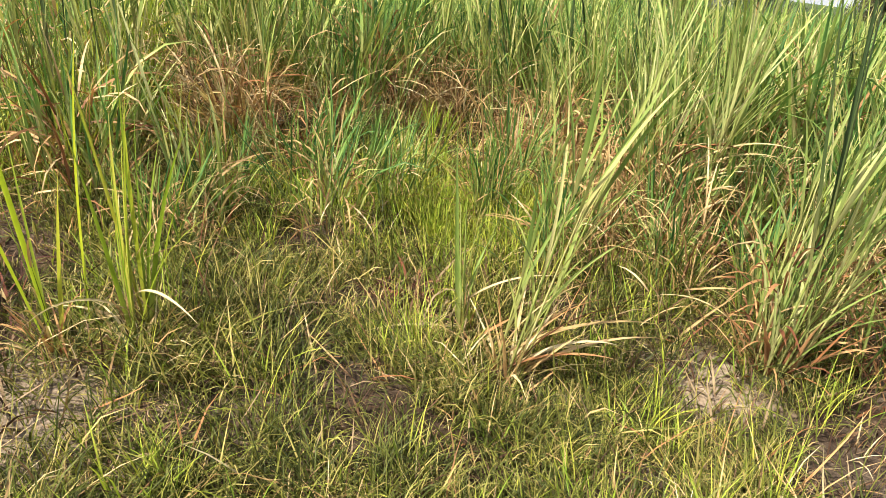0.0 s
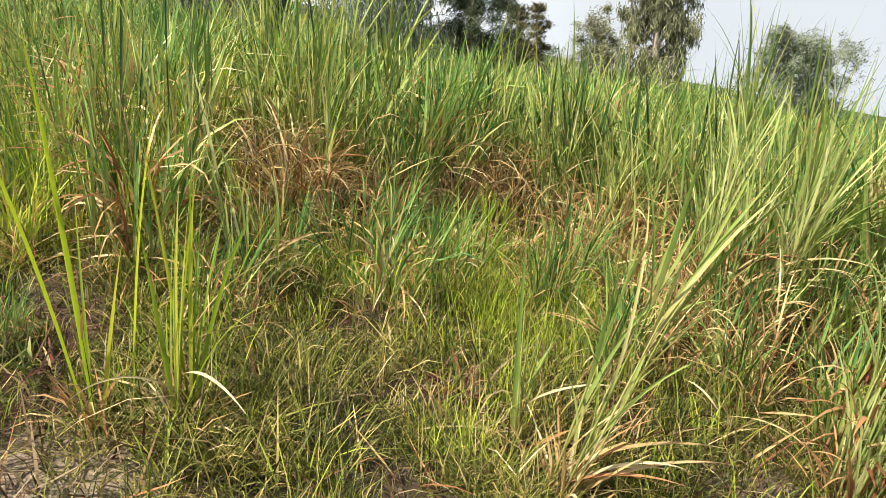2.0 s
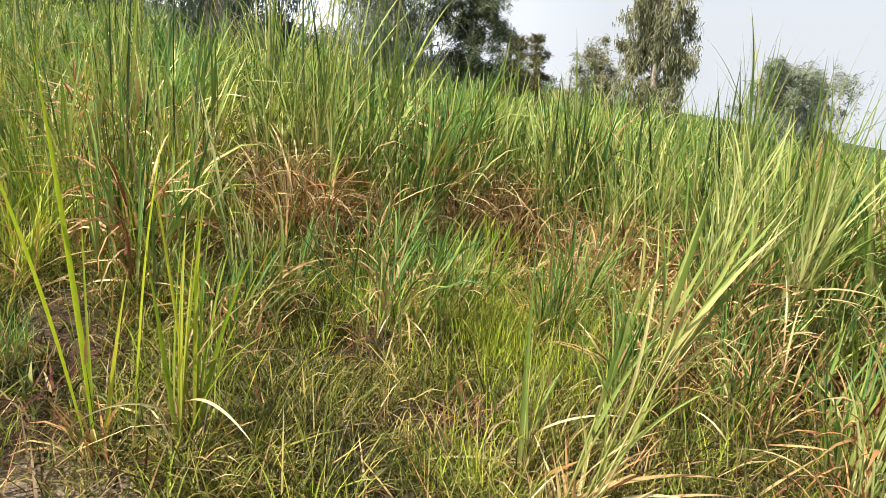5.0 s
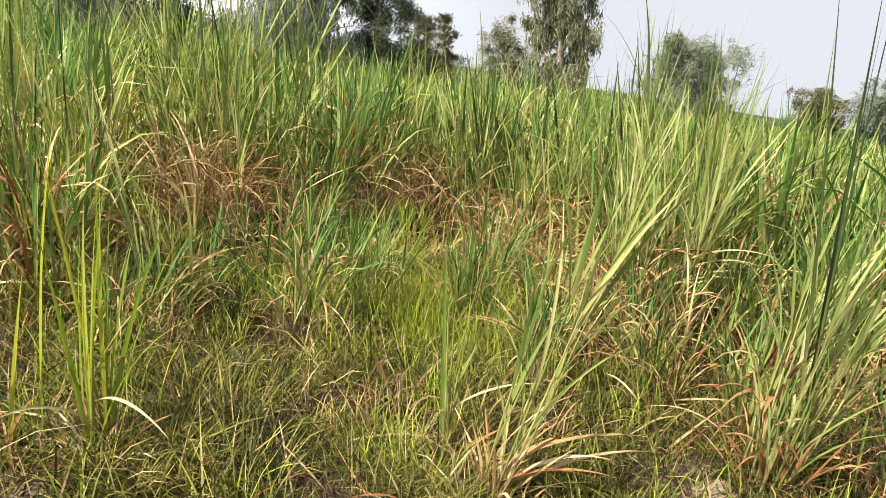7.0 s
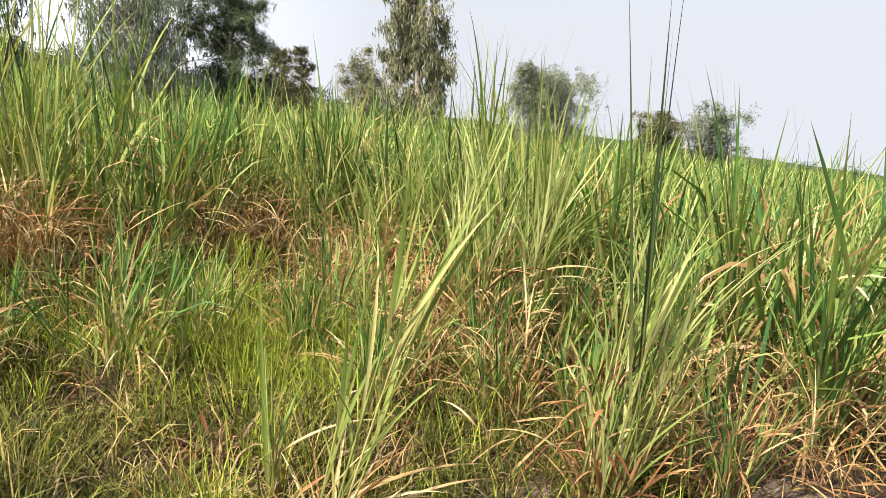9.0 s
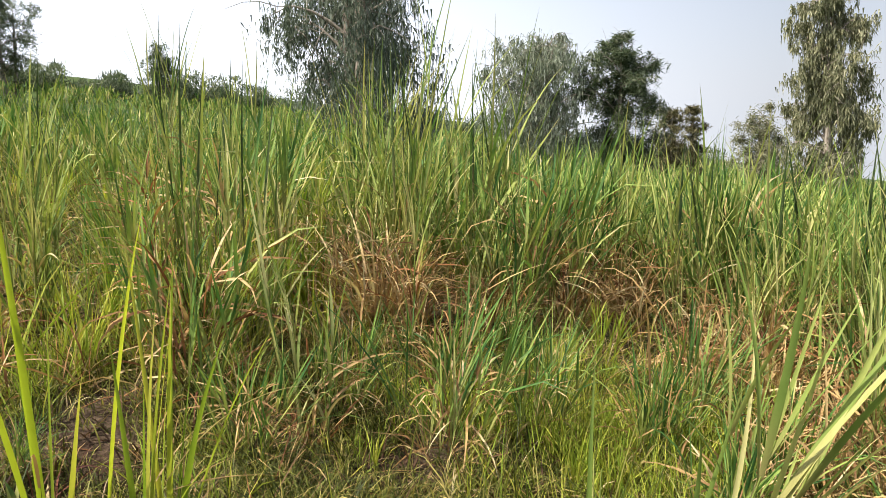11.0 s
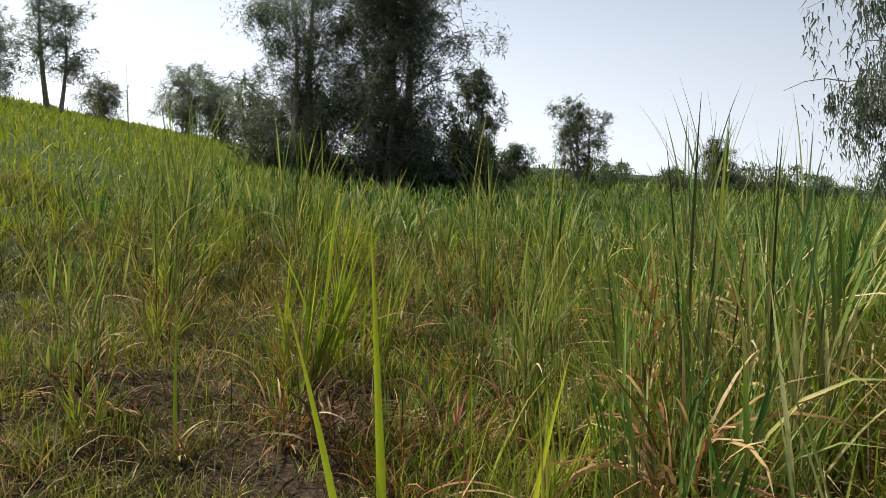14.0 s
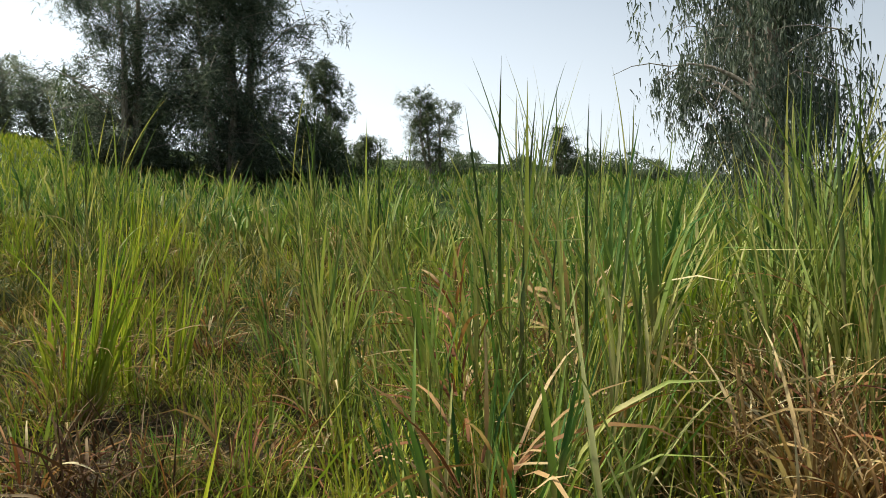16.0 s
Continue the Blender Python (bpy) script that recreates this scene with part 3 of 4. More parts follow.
def clump_variant(seed, n_green, n_dry, green=None, wide=1.0):
    q = np.random.default_rng(seed)
    b, a, tilt, bend, ln, st = fan(q, n_green, 0.13, 0.34)
    g = blades(b, a, ln, wide * q.uniform(0.008, 0.0165, n_green), tilt, bend, 4, 0.35, q.normal(0, 0.6, n_green))
    m = len(st[1])
    g = both(g, blades(st[0], st[1], st[3], np.full(m, 0.0055), st[2], np.zeros(m), 3, 0.9, q.uniform(0, 3, m)))
    a = q.uniform(0, 6.283, n_dry)
    b = np.stack([0.16 * np.cos(a) * q.random(n_dry), 0.16 * np.sin(a) * q.random(n_dry), q.uniform(0.02, 0.55, n_dry) ** 1.2], -1)
    r = blades(b, a, q.uniform(0.14, 0.40, n_dry), q.uniform(0.006, 0.013, n_dry), q.uniform(0.2, 1.7, n_dry), q.uniform(0.3, 2.2, n_dry), 4, 0.0, q.normal(0, 1.0, n_dry))
    return raw_mesh("foliage", g[0], g[1], green or m_blade, g[2]), raw_mesh("withered_base", r[0], r[1], (m_dry, m_rust, m_dry)[seed % 3], r[2])


VARIANTS = [clump_variant(40 + i, 66 + 12 * (i % 3), 64 + 18 * (i % 4)) for i in range(8)] + [clump_variant(60 + i, 48, 48, m_yellow, 1.35) for i in range(4)]
KINDS = []
for i, (gm, dm) in enumerate(VARIANTS):
    root = new("grass_clump")
    for nm, me in (("foliage", gm), ("withered_base", dm)):
        p = new(nm, me)
        p.parent = root
    tagged(root, ("green reed grass clump with straw leaves at its foot", "green reed grass clump with rust-brown withered leaves", "yellow-green reed grass clump with straw at its foot", "yellow-green reed grass clump with rust-brown withered leaves")[int(dm.materials[0] == m_rust) + 2 * (i > 7)], "reed grass", "grass clumps on the hillside")
    KINDS.append(root)

EYES = ((0.0, 0.0), (0.1, 0.4), (0.25, 0.9), (0.1, 1.3), (-0.1, 1.6), (-0.3, 2.0))


def clear_of_path(x, y, far):
    return np.min([np.hypot(x - a, y - b) for a, b in EYES], axis=0) > far


def reed_height(x, y):
    """How tall the reeds grow there: highest on the right by the sand, lower in the hollow ahead."""
    tall = 1.22 + 0.25 / (1 + np.exp(-3 * (x - 2.2))) + 0.30 * np.exp(-((x - 1.9) ** 2 + (y - 4.2) ** 2) / 3.0) + 0.30 * np.exp(-((x + 1.8) ** 2 + (y - 6.2) ** 2) / 7.0) + 0.12 * np.sin(1.3 * x + 0.7 * y)
    return tall * (1 - 0.46 * thin(x, y))


def thin(x, y):
    """1 on the poorer soil to the left, where the reeds stand low and apart."""
    return 1 / (1 + np.exp(-3 * (-x - 2.3))) / (1 + np.exp(-3 * (1.5 - 1.1 * x - y))) * np.exp(-(np.hypot(x, y) / 11.0) ** 4)


def hollow(x, y):
    """The low ground in front, where only short grass grows."""
    x, y = np.asarray(x, float), np.asarray(y, float)
    return ((np.abs(x + 0.1) < 1.25) & (y < 4.7)) | ((np.abs(x - 0.25) < 0.7) & (y < 6.0)) | ((x > 0) & (x < 2.3) & (y < 3.7)) | ((x < 0.3) & (np.hypot(x + 0.4, y - 1.4) < 3.9)) | (y < 2.4)


SKIRTS = ((-1.4, 5.05), (0.05, 6.3), (0.78, 5.4), (-1.9, 5.55))


def before_skirt(x, y):
    """Where tall reeds would hide or shade the withered feet that stand open to the hollow."""
    return np.min([np.hypot((np.asarray(x) - a) / 0.62, (np.asarray(y) - b + 0.3) / 0.75) for a, b in SKIRTS], axis=0) < 1.0


def place_clumps():
    r = random.Random(77)
    spots, used = [], set()
    tries = 0
    while len(spots) < 290 and tries < 40000:
        tries += 1
        az, d = radians(r.uniform(-50, 110)), 2.6 + 8.4 * r.random() ** 1.2
        x, y = -d * math.sin(az), d * math.cos(az) + 0.7
        young = 1.0
        if hollow(x, y):
            if r.random() < 0.94 or not clear_of_path(x, y, 1.5):
                continue
            young = r.uniform(0.4, 0.75)
        if math.hypot(x - 2.2, y - 3.1) < 0.62 or before_skirt(x, y):
            continue
        gap = 0.42 + 0.025 * d + 0.36 * float(thin(x, y))
        if any((x - a) ** 2 + (y - b) ** 2 < gap * gap for a, b in spots):
            continue
        spots.append((x, y))
        k = r.randrange(8, 12) if r.random() < (0.65 if x < -2.0 and y < 1.0 - 1.1 * x else 0.12 if -3.5 < x < 0.3 else 0.3 if x < 0.3 else 0.08) else r.randrange(8)
        s = float(reed_height(x, y)) * (r.uniform(0.68, 1.18) if r.random() < 0.85 else r.uniform(1.2, 1.4)) * young
        if k >= 8 and s > 0.85:
            s *= 0.75
        m = pose(x, y, float(land(x, y)) - 0.02, r.gauss(0, 4), r.gauss(5, 4), 0) @ pose(0, 0, 0, 0, 0, r.uniform(0, 360))
        ob = KINDS[k] if k not in used else copy_thing(KINDS[k], m)
        used.add(k)
        ob.matrix_basis = m
        ob.scale = (s, s, s * r.uniform(0.95, 1.05))


place_clumps()


# ---- grass that nobody could count ----
def scatter(n, near, far, az0, az1, power=1.0):
    az = np.radians(rng.uniform(az0, az1, n))
    d = near + (far - near) * rng.random(n) ** power
    return -d * np.sin(az), d * np.cos(az) + 0.5, d


def patches(x, y, s=1.0, o=0.0):
    return 0.5 + 0.25 * (np.sin(1.7 * s * x + 1.3 + o) * np.cos(1.3 * s * y - 0.4 + o) + np.sin(0.9 * s * x - 1.9 * s * y + 2 * o) + 0.6 * np.sin(3.7 * s * x + 2.9 * s * y + o))


def stuff(name, label, category, parts_, material):
    v, f, al = parts_
    ob = new(name, raw_mesh(name, v, f, material, al))
    return tagged(ob, label, category, kind="stuff")


def clump_field(n, per, near, far, power, wide, name, segs, seed, gaps=0.17):
    """Reeds past counting: clumps that fan out of their feet."""
    q = np.random.default_rng(seed)
    x, y, d = scatter(n, near, far, -62, 122, power)
    keep = ((patches(x, y, 0.8) > gaps) & ~((d > 15) & (x < -2.9 * y) | (d > 15) & (y < 0.36 * -x))) & (q.random(n) > thin(x, y) + 0.45 * ((x < -2.5) & (d < 13))) & ~hollow(x, y) & clear_of_path(x, y, 2.6) & ~before_skirt(x, y)
    x, y, d = x[keep], y[keep], d[keep]
    n = len(x)
    h = reed_height(x, y) * q.uniform(0.62, 1.22, n) * np.where(d > 14, 0.85, 1.0)
    k = n * per
    shapes = [fan(q, per, 0.13, 0.34) for i in range(30)]
    pick = q.integers(0, 30, n)
    b, a, tilt, bend, ln = (np.stack([sh[c] for sh in shapes])[pick].reshape(k, *shapes[0][c].shape[1:]) for c in range(5))
    turn = np.repeat(q.uniform(0, 6.283, n), per)
    x, y, d, h = (np.repeat(v, per) for v in (x, y, d, h))
    size = h * (1 + d / 30)
    px = x + (b[:, 0] * np.cos(turn) - b[:, 1] * np.sin(turn)) * size + 0.08 * b[:, 2] * h
    py = y + (b[:, 0] * np.sin(turn) + b[:, 1] * np.cos(turn)) * size
    foot = np.stack([px, py, land(x, y) + b[:, 2] * h], -1)
    return stuff(name, "dense green reed grass covering the hillside", "grass",
                 blades(foot, a + turn, ln * h * q.uniform(0.8, 1.15, k), wide * q.uniform(0.6, 1.2, k) * (1 + d / 14), tilt, bend, segs, 0.0, q.normal(0, 0.7, k)), m_blade)


clump_field(800, 30, 3.6, 14, 0.85, 0.019, "tall_grass", 4, 201)
clump_field(5600, 12, 9, 70, 1.1, 0.021, "far_grass", 2, 202)


# the first five clearings are added for shaded gaps in the turf
SOIL = ((-0.16, 2.84, 0.3), (-1.66, 2.42, 0.25), (0.55, 2.95, 0.2), (-0.6, 2.45, 0.2), (-0.75, 3.4, 0.2), (-3.45, 2.8, 0.6), (-3.95, 3.5, 0.4), (-2.7, 2.5, 0.4), (-1.3, 1.85, 0.35), (1.05, 2.5, 0.28), (-0.35, 2.0, 0.3), (-2.0, 3.1, 0.35), (-4.4, 2.3, 0.4), (2.2, 2.4, 0.4), (-3.0, 3.9, 0.3))


def bare(x, y):
    """How bare the soil is there, 0 to 1."""
    return np.clip(sum(np.exp(-(((x - a) ** 2 + (y - b) ** 2) / (c * c)) ** 1.5) for a, b, c in SOIL), 0, 1)


def low_field(n, near, far, power, h0, h1, w, name, label, material, cut=0.3, dry=False, az=(-58, 120), seed=1):
    q = np.random.default_rng(seed)
    x, y, d = scatter(n, near, far, az[0], az[1], power)
    keep = (patches(x, y, 1.5, 0.7) > cut + 0.1 * q.normal(0, 1, n)) & (q.random(n) > np.maximum(bare(x, y), (0.75 if name == "dead_grass" else 0.0) * ((x < -0.9) & (y < 4.6)) if dry else 0.18 * ((x < -1.3) & (y < 4.2))) * (0.7 if dry else np.where(x > -1.7, 0.85, 0.6)))
    if name == "leaf_litter":
        keep = q.random(n) < 0.2 + 0.8 * bare(x, y)
    if name in ("withered_grass", "dead_grass"):
        keep &= (q.random(n) > 0.8) | ~hollow(x, y)
    x, y, d = x[keep], y[keep], d[keep]
    k = len(x)
    if dry:
        tilt, bend = q.uniform(0.4, 1.5, k), q.uniform(-0.4, 1.3, k)
    else:
        tilt, bend = np.abs(q.normal(0.25, 0.5, k)), np.where(q.random(k) < 0.45, q.uniform(0.5, 2.2, k), np.abs(q.normal(0.1, 0.3, k)))
    h = q.uniform(h0, h1, k) * (0.55 + 0.9 * patches(x, y, 1.2, 4.0))
    return stuff(name, label, "grass", blades(on_land(x, y, 0.01), q.uniform(0, 6.283, k), h, w * (0.6 + 0.8 * q.random(k)) * (1 + d / 9), tilt, bend, 3, 0.0, q.normal(0, 0.8, k)), material)


low_field(15000, 0.5, 9, 0.85, 0.14, 0.36, 0.0048, "low_grass", "short tangled green grass between the reed clumps", m_low, 0.22, seed=301)
low_field(6000, 0.5, 9, 0.85, 0.12, 0.36, 0.006, "dead_grass", "dead straw and brown leaves lying among the grass", m_dry, 0.05, True, seed=302)
low_field(15000, 0.8, 10, 0.85, 0.12, 0.45, 0.006, "withered_grass", "rust-brown withered leaves under the reeds", m_rust, 0.4, True, seed=303)
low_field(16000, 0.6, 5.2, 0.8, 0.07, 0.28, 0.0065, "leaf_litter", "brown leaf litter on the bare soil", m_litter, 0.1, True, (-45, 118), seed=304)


def sward(n, per, near, far, az, h0, h1, w, tilt0, name, label, material, seed, where=None, power=0.8, bend0=0.5, bend1=1.9, segs=3):
    """Small tufts of fine arching blades that grow into one mat."""
    q = np.random.default_rng(seed)
    x, y, d = scatter(n, near, far, az[0], az[1], power)
    open_ = hollow(x, y) | (thin(x, y) > 0.35)
    keep = (q.random(n) < np.where(open_ | (d > 8), 1.0, 0.25)) & (q.random(n) > 0.93 * bare(x, y))
    rough = 0.5 + 0.25 * (np.sin(9.1 * x + 2.3 * np.sin(3.1 * y)) + np.sin(8.3 * y + 2.1 * np.sin(4.2 * x) + 1.0)) + 0.12 * np.sin(21 * x - 17 * y)
    keep &= q.random(n) < 0.3 + 1.1 * rough
    if where is not None:
        keep &= where(x, y, q)
    rough = rough[keep]
    x, y, d = x[keep], y[keep], d[keep]
    n = len(x)
    tall = q.uniform(h0, h1, n) * (0.45 + 0.6 * patches(x, y, 1.6, 2.0) + 0.5 * rough)
    lean = q.uniform(0, 6.283, n)
    x, y, d, tall, lean = (np.repeat(v, per) for v in (x, y, d, tall, lean))
    k = n * per
    a = q.uniform(0, 6.283, k)
    r = 0.05 * np.sqrt(q.random(k)) * (1 + d / 8)
    way = np.where(q.random(k) < 0.6, a, lean) + q.normal(0, 0.5, k)
    return stuff(name, label, "grass", blades(on_land(x + r * np.cos(a), y + r * np.sin(a), 0.01), way, tall * q.uniform(0.5, 1.2, k), w * q.uniform(0.6, 1.3, k) * (1 + d / 12),
                 np.abs(q.normal(tilt0, 0.3, k)), q.uniform(bend0, bend1, k), segs, 0.0, q.normal(0, 0.7, k), 1.2), material)


sward(9500, 14, 0.8, 4.6, (-38, 62), 0.08, 0.21, 0.0046, 0.3, "turf", "mat of short tangled yellow-green grass in the hollow", m_low, 311)
sward(4600, 12, 3.8, 8.5, (-40, 108), 0.10, 0.26, 0.0052, 0.3, "rough_turf", "short tangled grass under the reed clumps", m_low, 316, segs=2)
sward(3600, 12, 1.2, 4.4, (45, 112), 0.08, 0.20, 0.0048, 0.35, "trodden_turf", "thin short grass between litter and bare soil", m_low, 317, segs=2)
sward(4200, 9, 7.5, 17.0, (30, 112), 0.2, 0.5, 0.010, 0.3, "slope_grass", "rough olive-green grass on the middle slope", m_low, 318, None, 1.0, 0.2, 1.4, 2)
sward(2000, 6, 0.7, 6.5, (-48, 108), 0.12, 0.30, 0.0048, 0.6, "turf_straw", "thin straw-coloured stalks arching over the short grass", m_dry, 312)
sward(1100, 12, 0.7, 6.0, (-40, 108), 0.14, 0.34, 0.0048, 0.2, "fresh_tufts", "fresh yellow-green grass tufts in the mat", m_fresh, 313, None, 0.8, 0.1, 1.0)
sward(1300, 10, 0.7, 6.5, (-48, 108), 0.08, 0.2, 0.0055, 0.6, "turf_thatch", "dark brown dead thatch in the short grass", m_litter, 315)
sward(1500, 11, 2.2, 6.5, (32, 84), 0.14, 0.34, 0.006, 0.25, "green_tufts", "bright green grass tufts between litter and reeds", m_fresh, 320,
      lambda x, y, q: q.random(len(x)) < np.exp(-(((x + 3.6) / 1.2) ** 2 + ((y - 3.6) / 0.9) ** 2) ** 2), 0.8, 0.1, 1.1, 2)
sward(800, 14, 2.2, 7.5, (14, 72), 0.5, 1.0, 0.011, 0.12, "reed_shoots", "thick stand of dark green reed shoots", m_blade, 319,
      lambda x, y, q: (q.random(len(x)) < np.exp(-(((x + 2.55) / 0.8) ** 2 + ((y - 4.75) / 1.0) ** 2) ** 2)) & (np.hypot(x + 1.95, y - 3.5) > 0.5), 0.8, 0.0, 0.7)
sward(900, 14, 2.2, 7.5, (10, 80), 0.4, 0.85, 0.0075, 0.12, "young_grass", "thick stand of young green grass beside the hollow", m_fresh, 314,
      lambda x, y, q: (q.random(len(x)) < np.exp(-(((x + 2.35) / 0.75) ** 2 + ((y - 4.3) / 1.0) ** 2) ** 2)) & clear_of_path(x, y, 1.6) & (np.hypot(x + 1.95, y - 3.5) > 0.5), 0.8, 0.0, 0.8)


def fresh_patch(cx, cy, r, n, seed):
    """A spot of fresh bright grass, tuft by tuft."""
    q = np.random.default_rng(seed)
    m = n // 16
    tx, ty, th = cx + r * q.normal(0, 0.5, m), cy + r * q.normal(0, 0.5, m), q.uniform(0.16, 0.40, m)
    k = q.integers(0, m, n)
    x, y = tx[k] + q.normal(0, 0.035, n), ty[k] + q.normal(0, 0.035, n)
    stuff("fresh_grass", "patch of fresh bright green grass in the hollow", "grass",
          blades(on_land(x, y, 0.01), q.uniform(0, 6.283, n), th[k] * q.uniform(0.5, 1.1, n), q.uniform(0.004, 0.008, n), np.abs(q.normal(0.18, 0.22, n)), np.abs(q.normal(0.3, 0.6, n)), 3, 0.0, q.normal(0, 0.7, n)), m_fresh)


fresh_patch(0.3, 4.05, 0.9, 3000, 401)
fresh_patch(-0.5, 4.2, 0.6, 900, 402)


def straw_tangle(cx, cy, r, n, high, seed, material, label):
    """Dead reed leaves that hang and lie between the clumps."""
    q = np.random.default_rng(seed)
    m = max(n // 12, 4)
    tx, ty, ta = cx + r * q.normal(0, 0.5, m), cy + r * q.normal(0, 0.5, m), q.uniform(0, 6.283, m)
    k = q.integers(0, m, n)
    x, y = tx[k] + q.normal(0, 0.05, n), ty[k] + q.normal(0, 0.05, n)
    foot = on_land(x, y, 0.01)
    foot[:, 2] += high * q.random(n) ** 1.6
    way = np.where(q.random(n) < 0.5, ta[k], q.uniform(0, 6.283, n)) + q.normal(0, 0.6, n)
    stuff("dead_reeds", label, "dead grass",
          blades(foot, way, q.uniform(0.16, 0.5, n), q.uniform(0.005, 0.014, n), np.abs(q.normal(0.5, 0.45, n)), q.uniform(0.2, 2.0, n), 4, 0.3, q.normal(0, 0.9, n)), material)


GOLD, BROWN = "golden straw leaves hanging in a tangle between reed clumps", "rust-brown dead leaves tangled at the feet of the reeds"
for i, (sx, sy, sr, sn, sh, sm) in enumerate(((1.05, 3.75, 0.6, 520, 0.5, m_dry), (1.75, 4.45, 0.55, 300, 0.6, m_dry), (0.75, 5.2, 0.5, 260, 0.5, m_dry), (0.05, 6.05, 0.5, 220, 0.6, m_dry),
                                              (-1.35, 4.85, 0.5, 260, 0.6, m_dry), (2.3, 3.3, 0.55, 260, 0.4, m_dry), (3.3, 3.3, 0.45, 300, 0.6, m_dry), (-2.0, 5.5, 0.5, 160, 0.6, m_dry),
                                              (-2.7, 3.3, 0.5, 90, 0.15, m_rust), (-3.2, 3.0, 0.4, 120, 0.12, m_litter))):
    straw_tangle(sx, sy, sr, sn, sh, 700 + i, sm, BROWN if sm in (m_rust, m_litter) else GOLD)


def meadow(az0, az1, near, far, n, seed):
    """Short grass on the upper slope, coloured bright to carry sun and haze."""
    q = np.random.default_rng(seed)
    az, d = np.radians(q.uniform(az0, az1, n)), q.uniform(near, far, n)
    x, y = -d * np.sin(az), d * np.cos(az)
    stuff("meadow", "short grass on the upper slope, coloured bright as if hazy and sunlit", "grass",
          blades(on_land(x, y, 0.02), q.uniform(0, 6.283, n), q.uniform(0.3, 0.7, n), q.uniform(0.03, 0.07, n) * d / 25, np.abs(q.normal(0.2, 0.3, n)), np.abs(q.normal(0.3, 0.5, n)), 2, 0.0, q.normal(0, 0.8, n)), m_fresh)


meadow(66, 122, 10, 90, 26000, 501)


def behind(n, seed):
    """Thin grass on the ground that the path comes from."""
    q = np.random.default_rng(seed)
    az, d = np.radians(q.uniform(105, 305, n)), 0.8 + 14 * q.random(n) ** 0.8
    x, y = -d * np.sin(az), d * np.cos(az)
    keep = patches(x, y, 0.9, 3.0) > 0.35 + 0.15 * q.normal(0, 1, n)
    x, y, d = x[keep], y[keep], d[keep]
    n = len(x)
    stuff("thin_grass", "thin short grass on sandy ground", "grass",
          blades(on_land(x, y, 0.01), q.uniform(0, 6.283, n), q.uniform(0.1, 0.4, n), q.uniform(0.005, 0.009, n) * (1 + d / 8), np.abs(q.normal(0.2, 0.4, n)), np.abs(q.normal(0.3, 0.5, n)), 2, 0.0, q.normal(0, 0.8, n)), m_low)


behind(16000, 601)


# ---- trees ----
def tube(points, radii, sides=7):
    p, r = np.array(points), np.array(radii)
    t = np.gradient(p, axis=0)
    t /= np.linalg.norm(t, axis=1)[:, None] + 1e-9
    ref = np.where(np.abs(t[:, 2:3]) > 0.9, np.array([[1.0, 0, 0]]), np.array([[0, 0, 1.0]]))
    u = np.cross(t, ref)
    u /= np.linalg.norm(u, axis=1)[:, None] + 1e-9
    w = np.cross(t, u)
    a = np.linspace(0, 2 * np.pi, sides, endpoint=False)
    v = p[:, None] + r[:, None, None] * (u[:, None] * np.cos(a)[None, :, None] + w[:, None] * np.sin(a)[None, :, None])
    i = np.arange(len(p) - 1)[:, None] * sides
    j, jn = np.arange(sides)[None], (np.arange(sides)[None] + 1) % sides
    return v.reshape(-1, 3), np.stack([i + j, i + jn, i + sides + jn, i + sides + j], -1).reshape(-1, 4)


def joined(pieces):
    vs, fs, o = [], [], 0
    for v, f in pieces:
        vs.append(v)
        fs.append(f + o)
        o += len(v)
    return np.concatenate(vs), np.concatenate(fs)


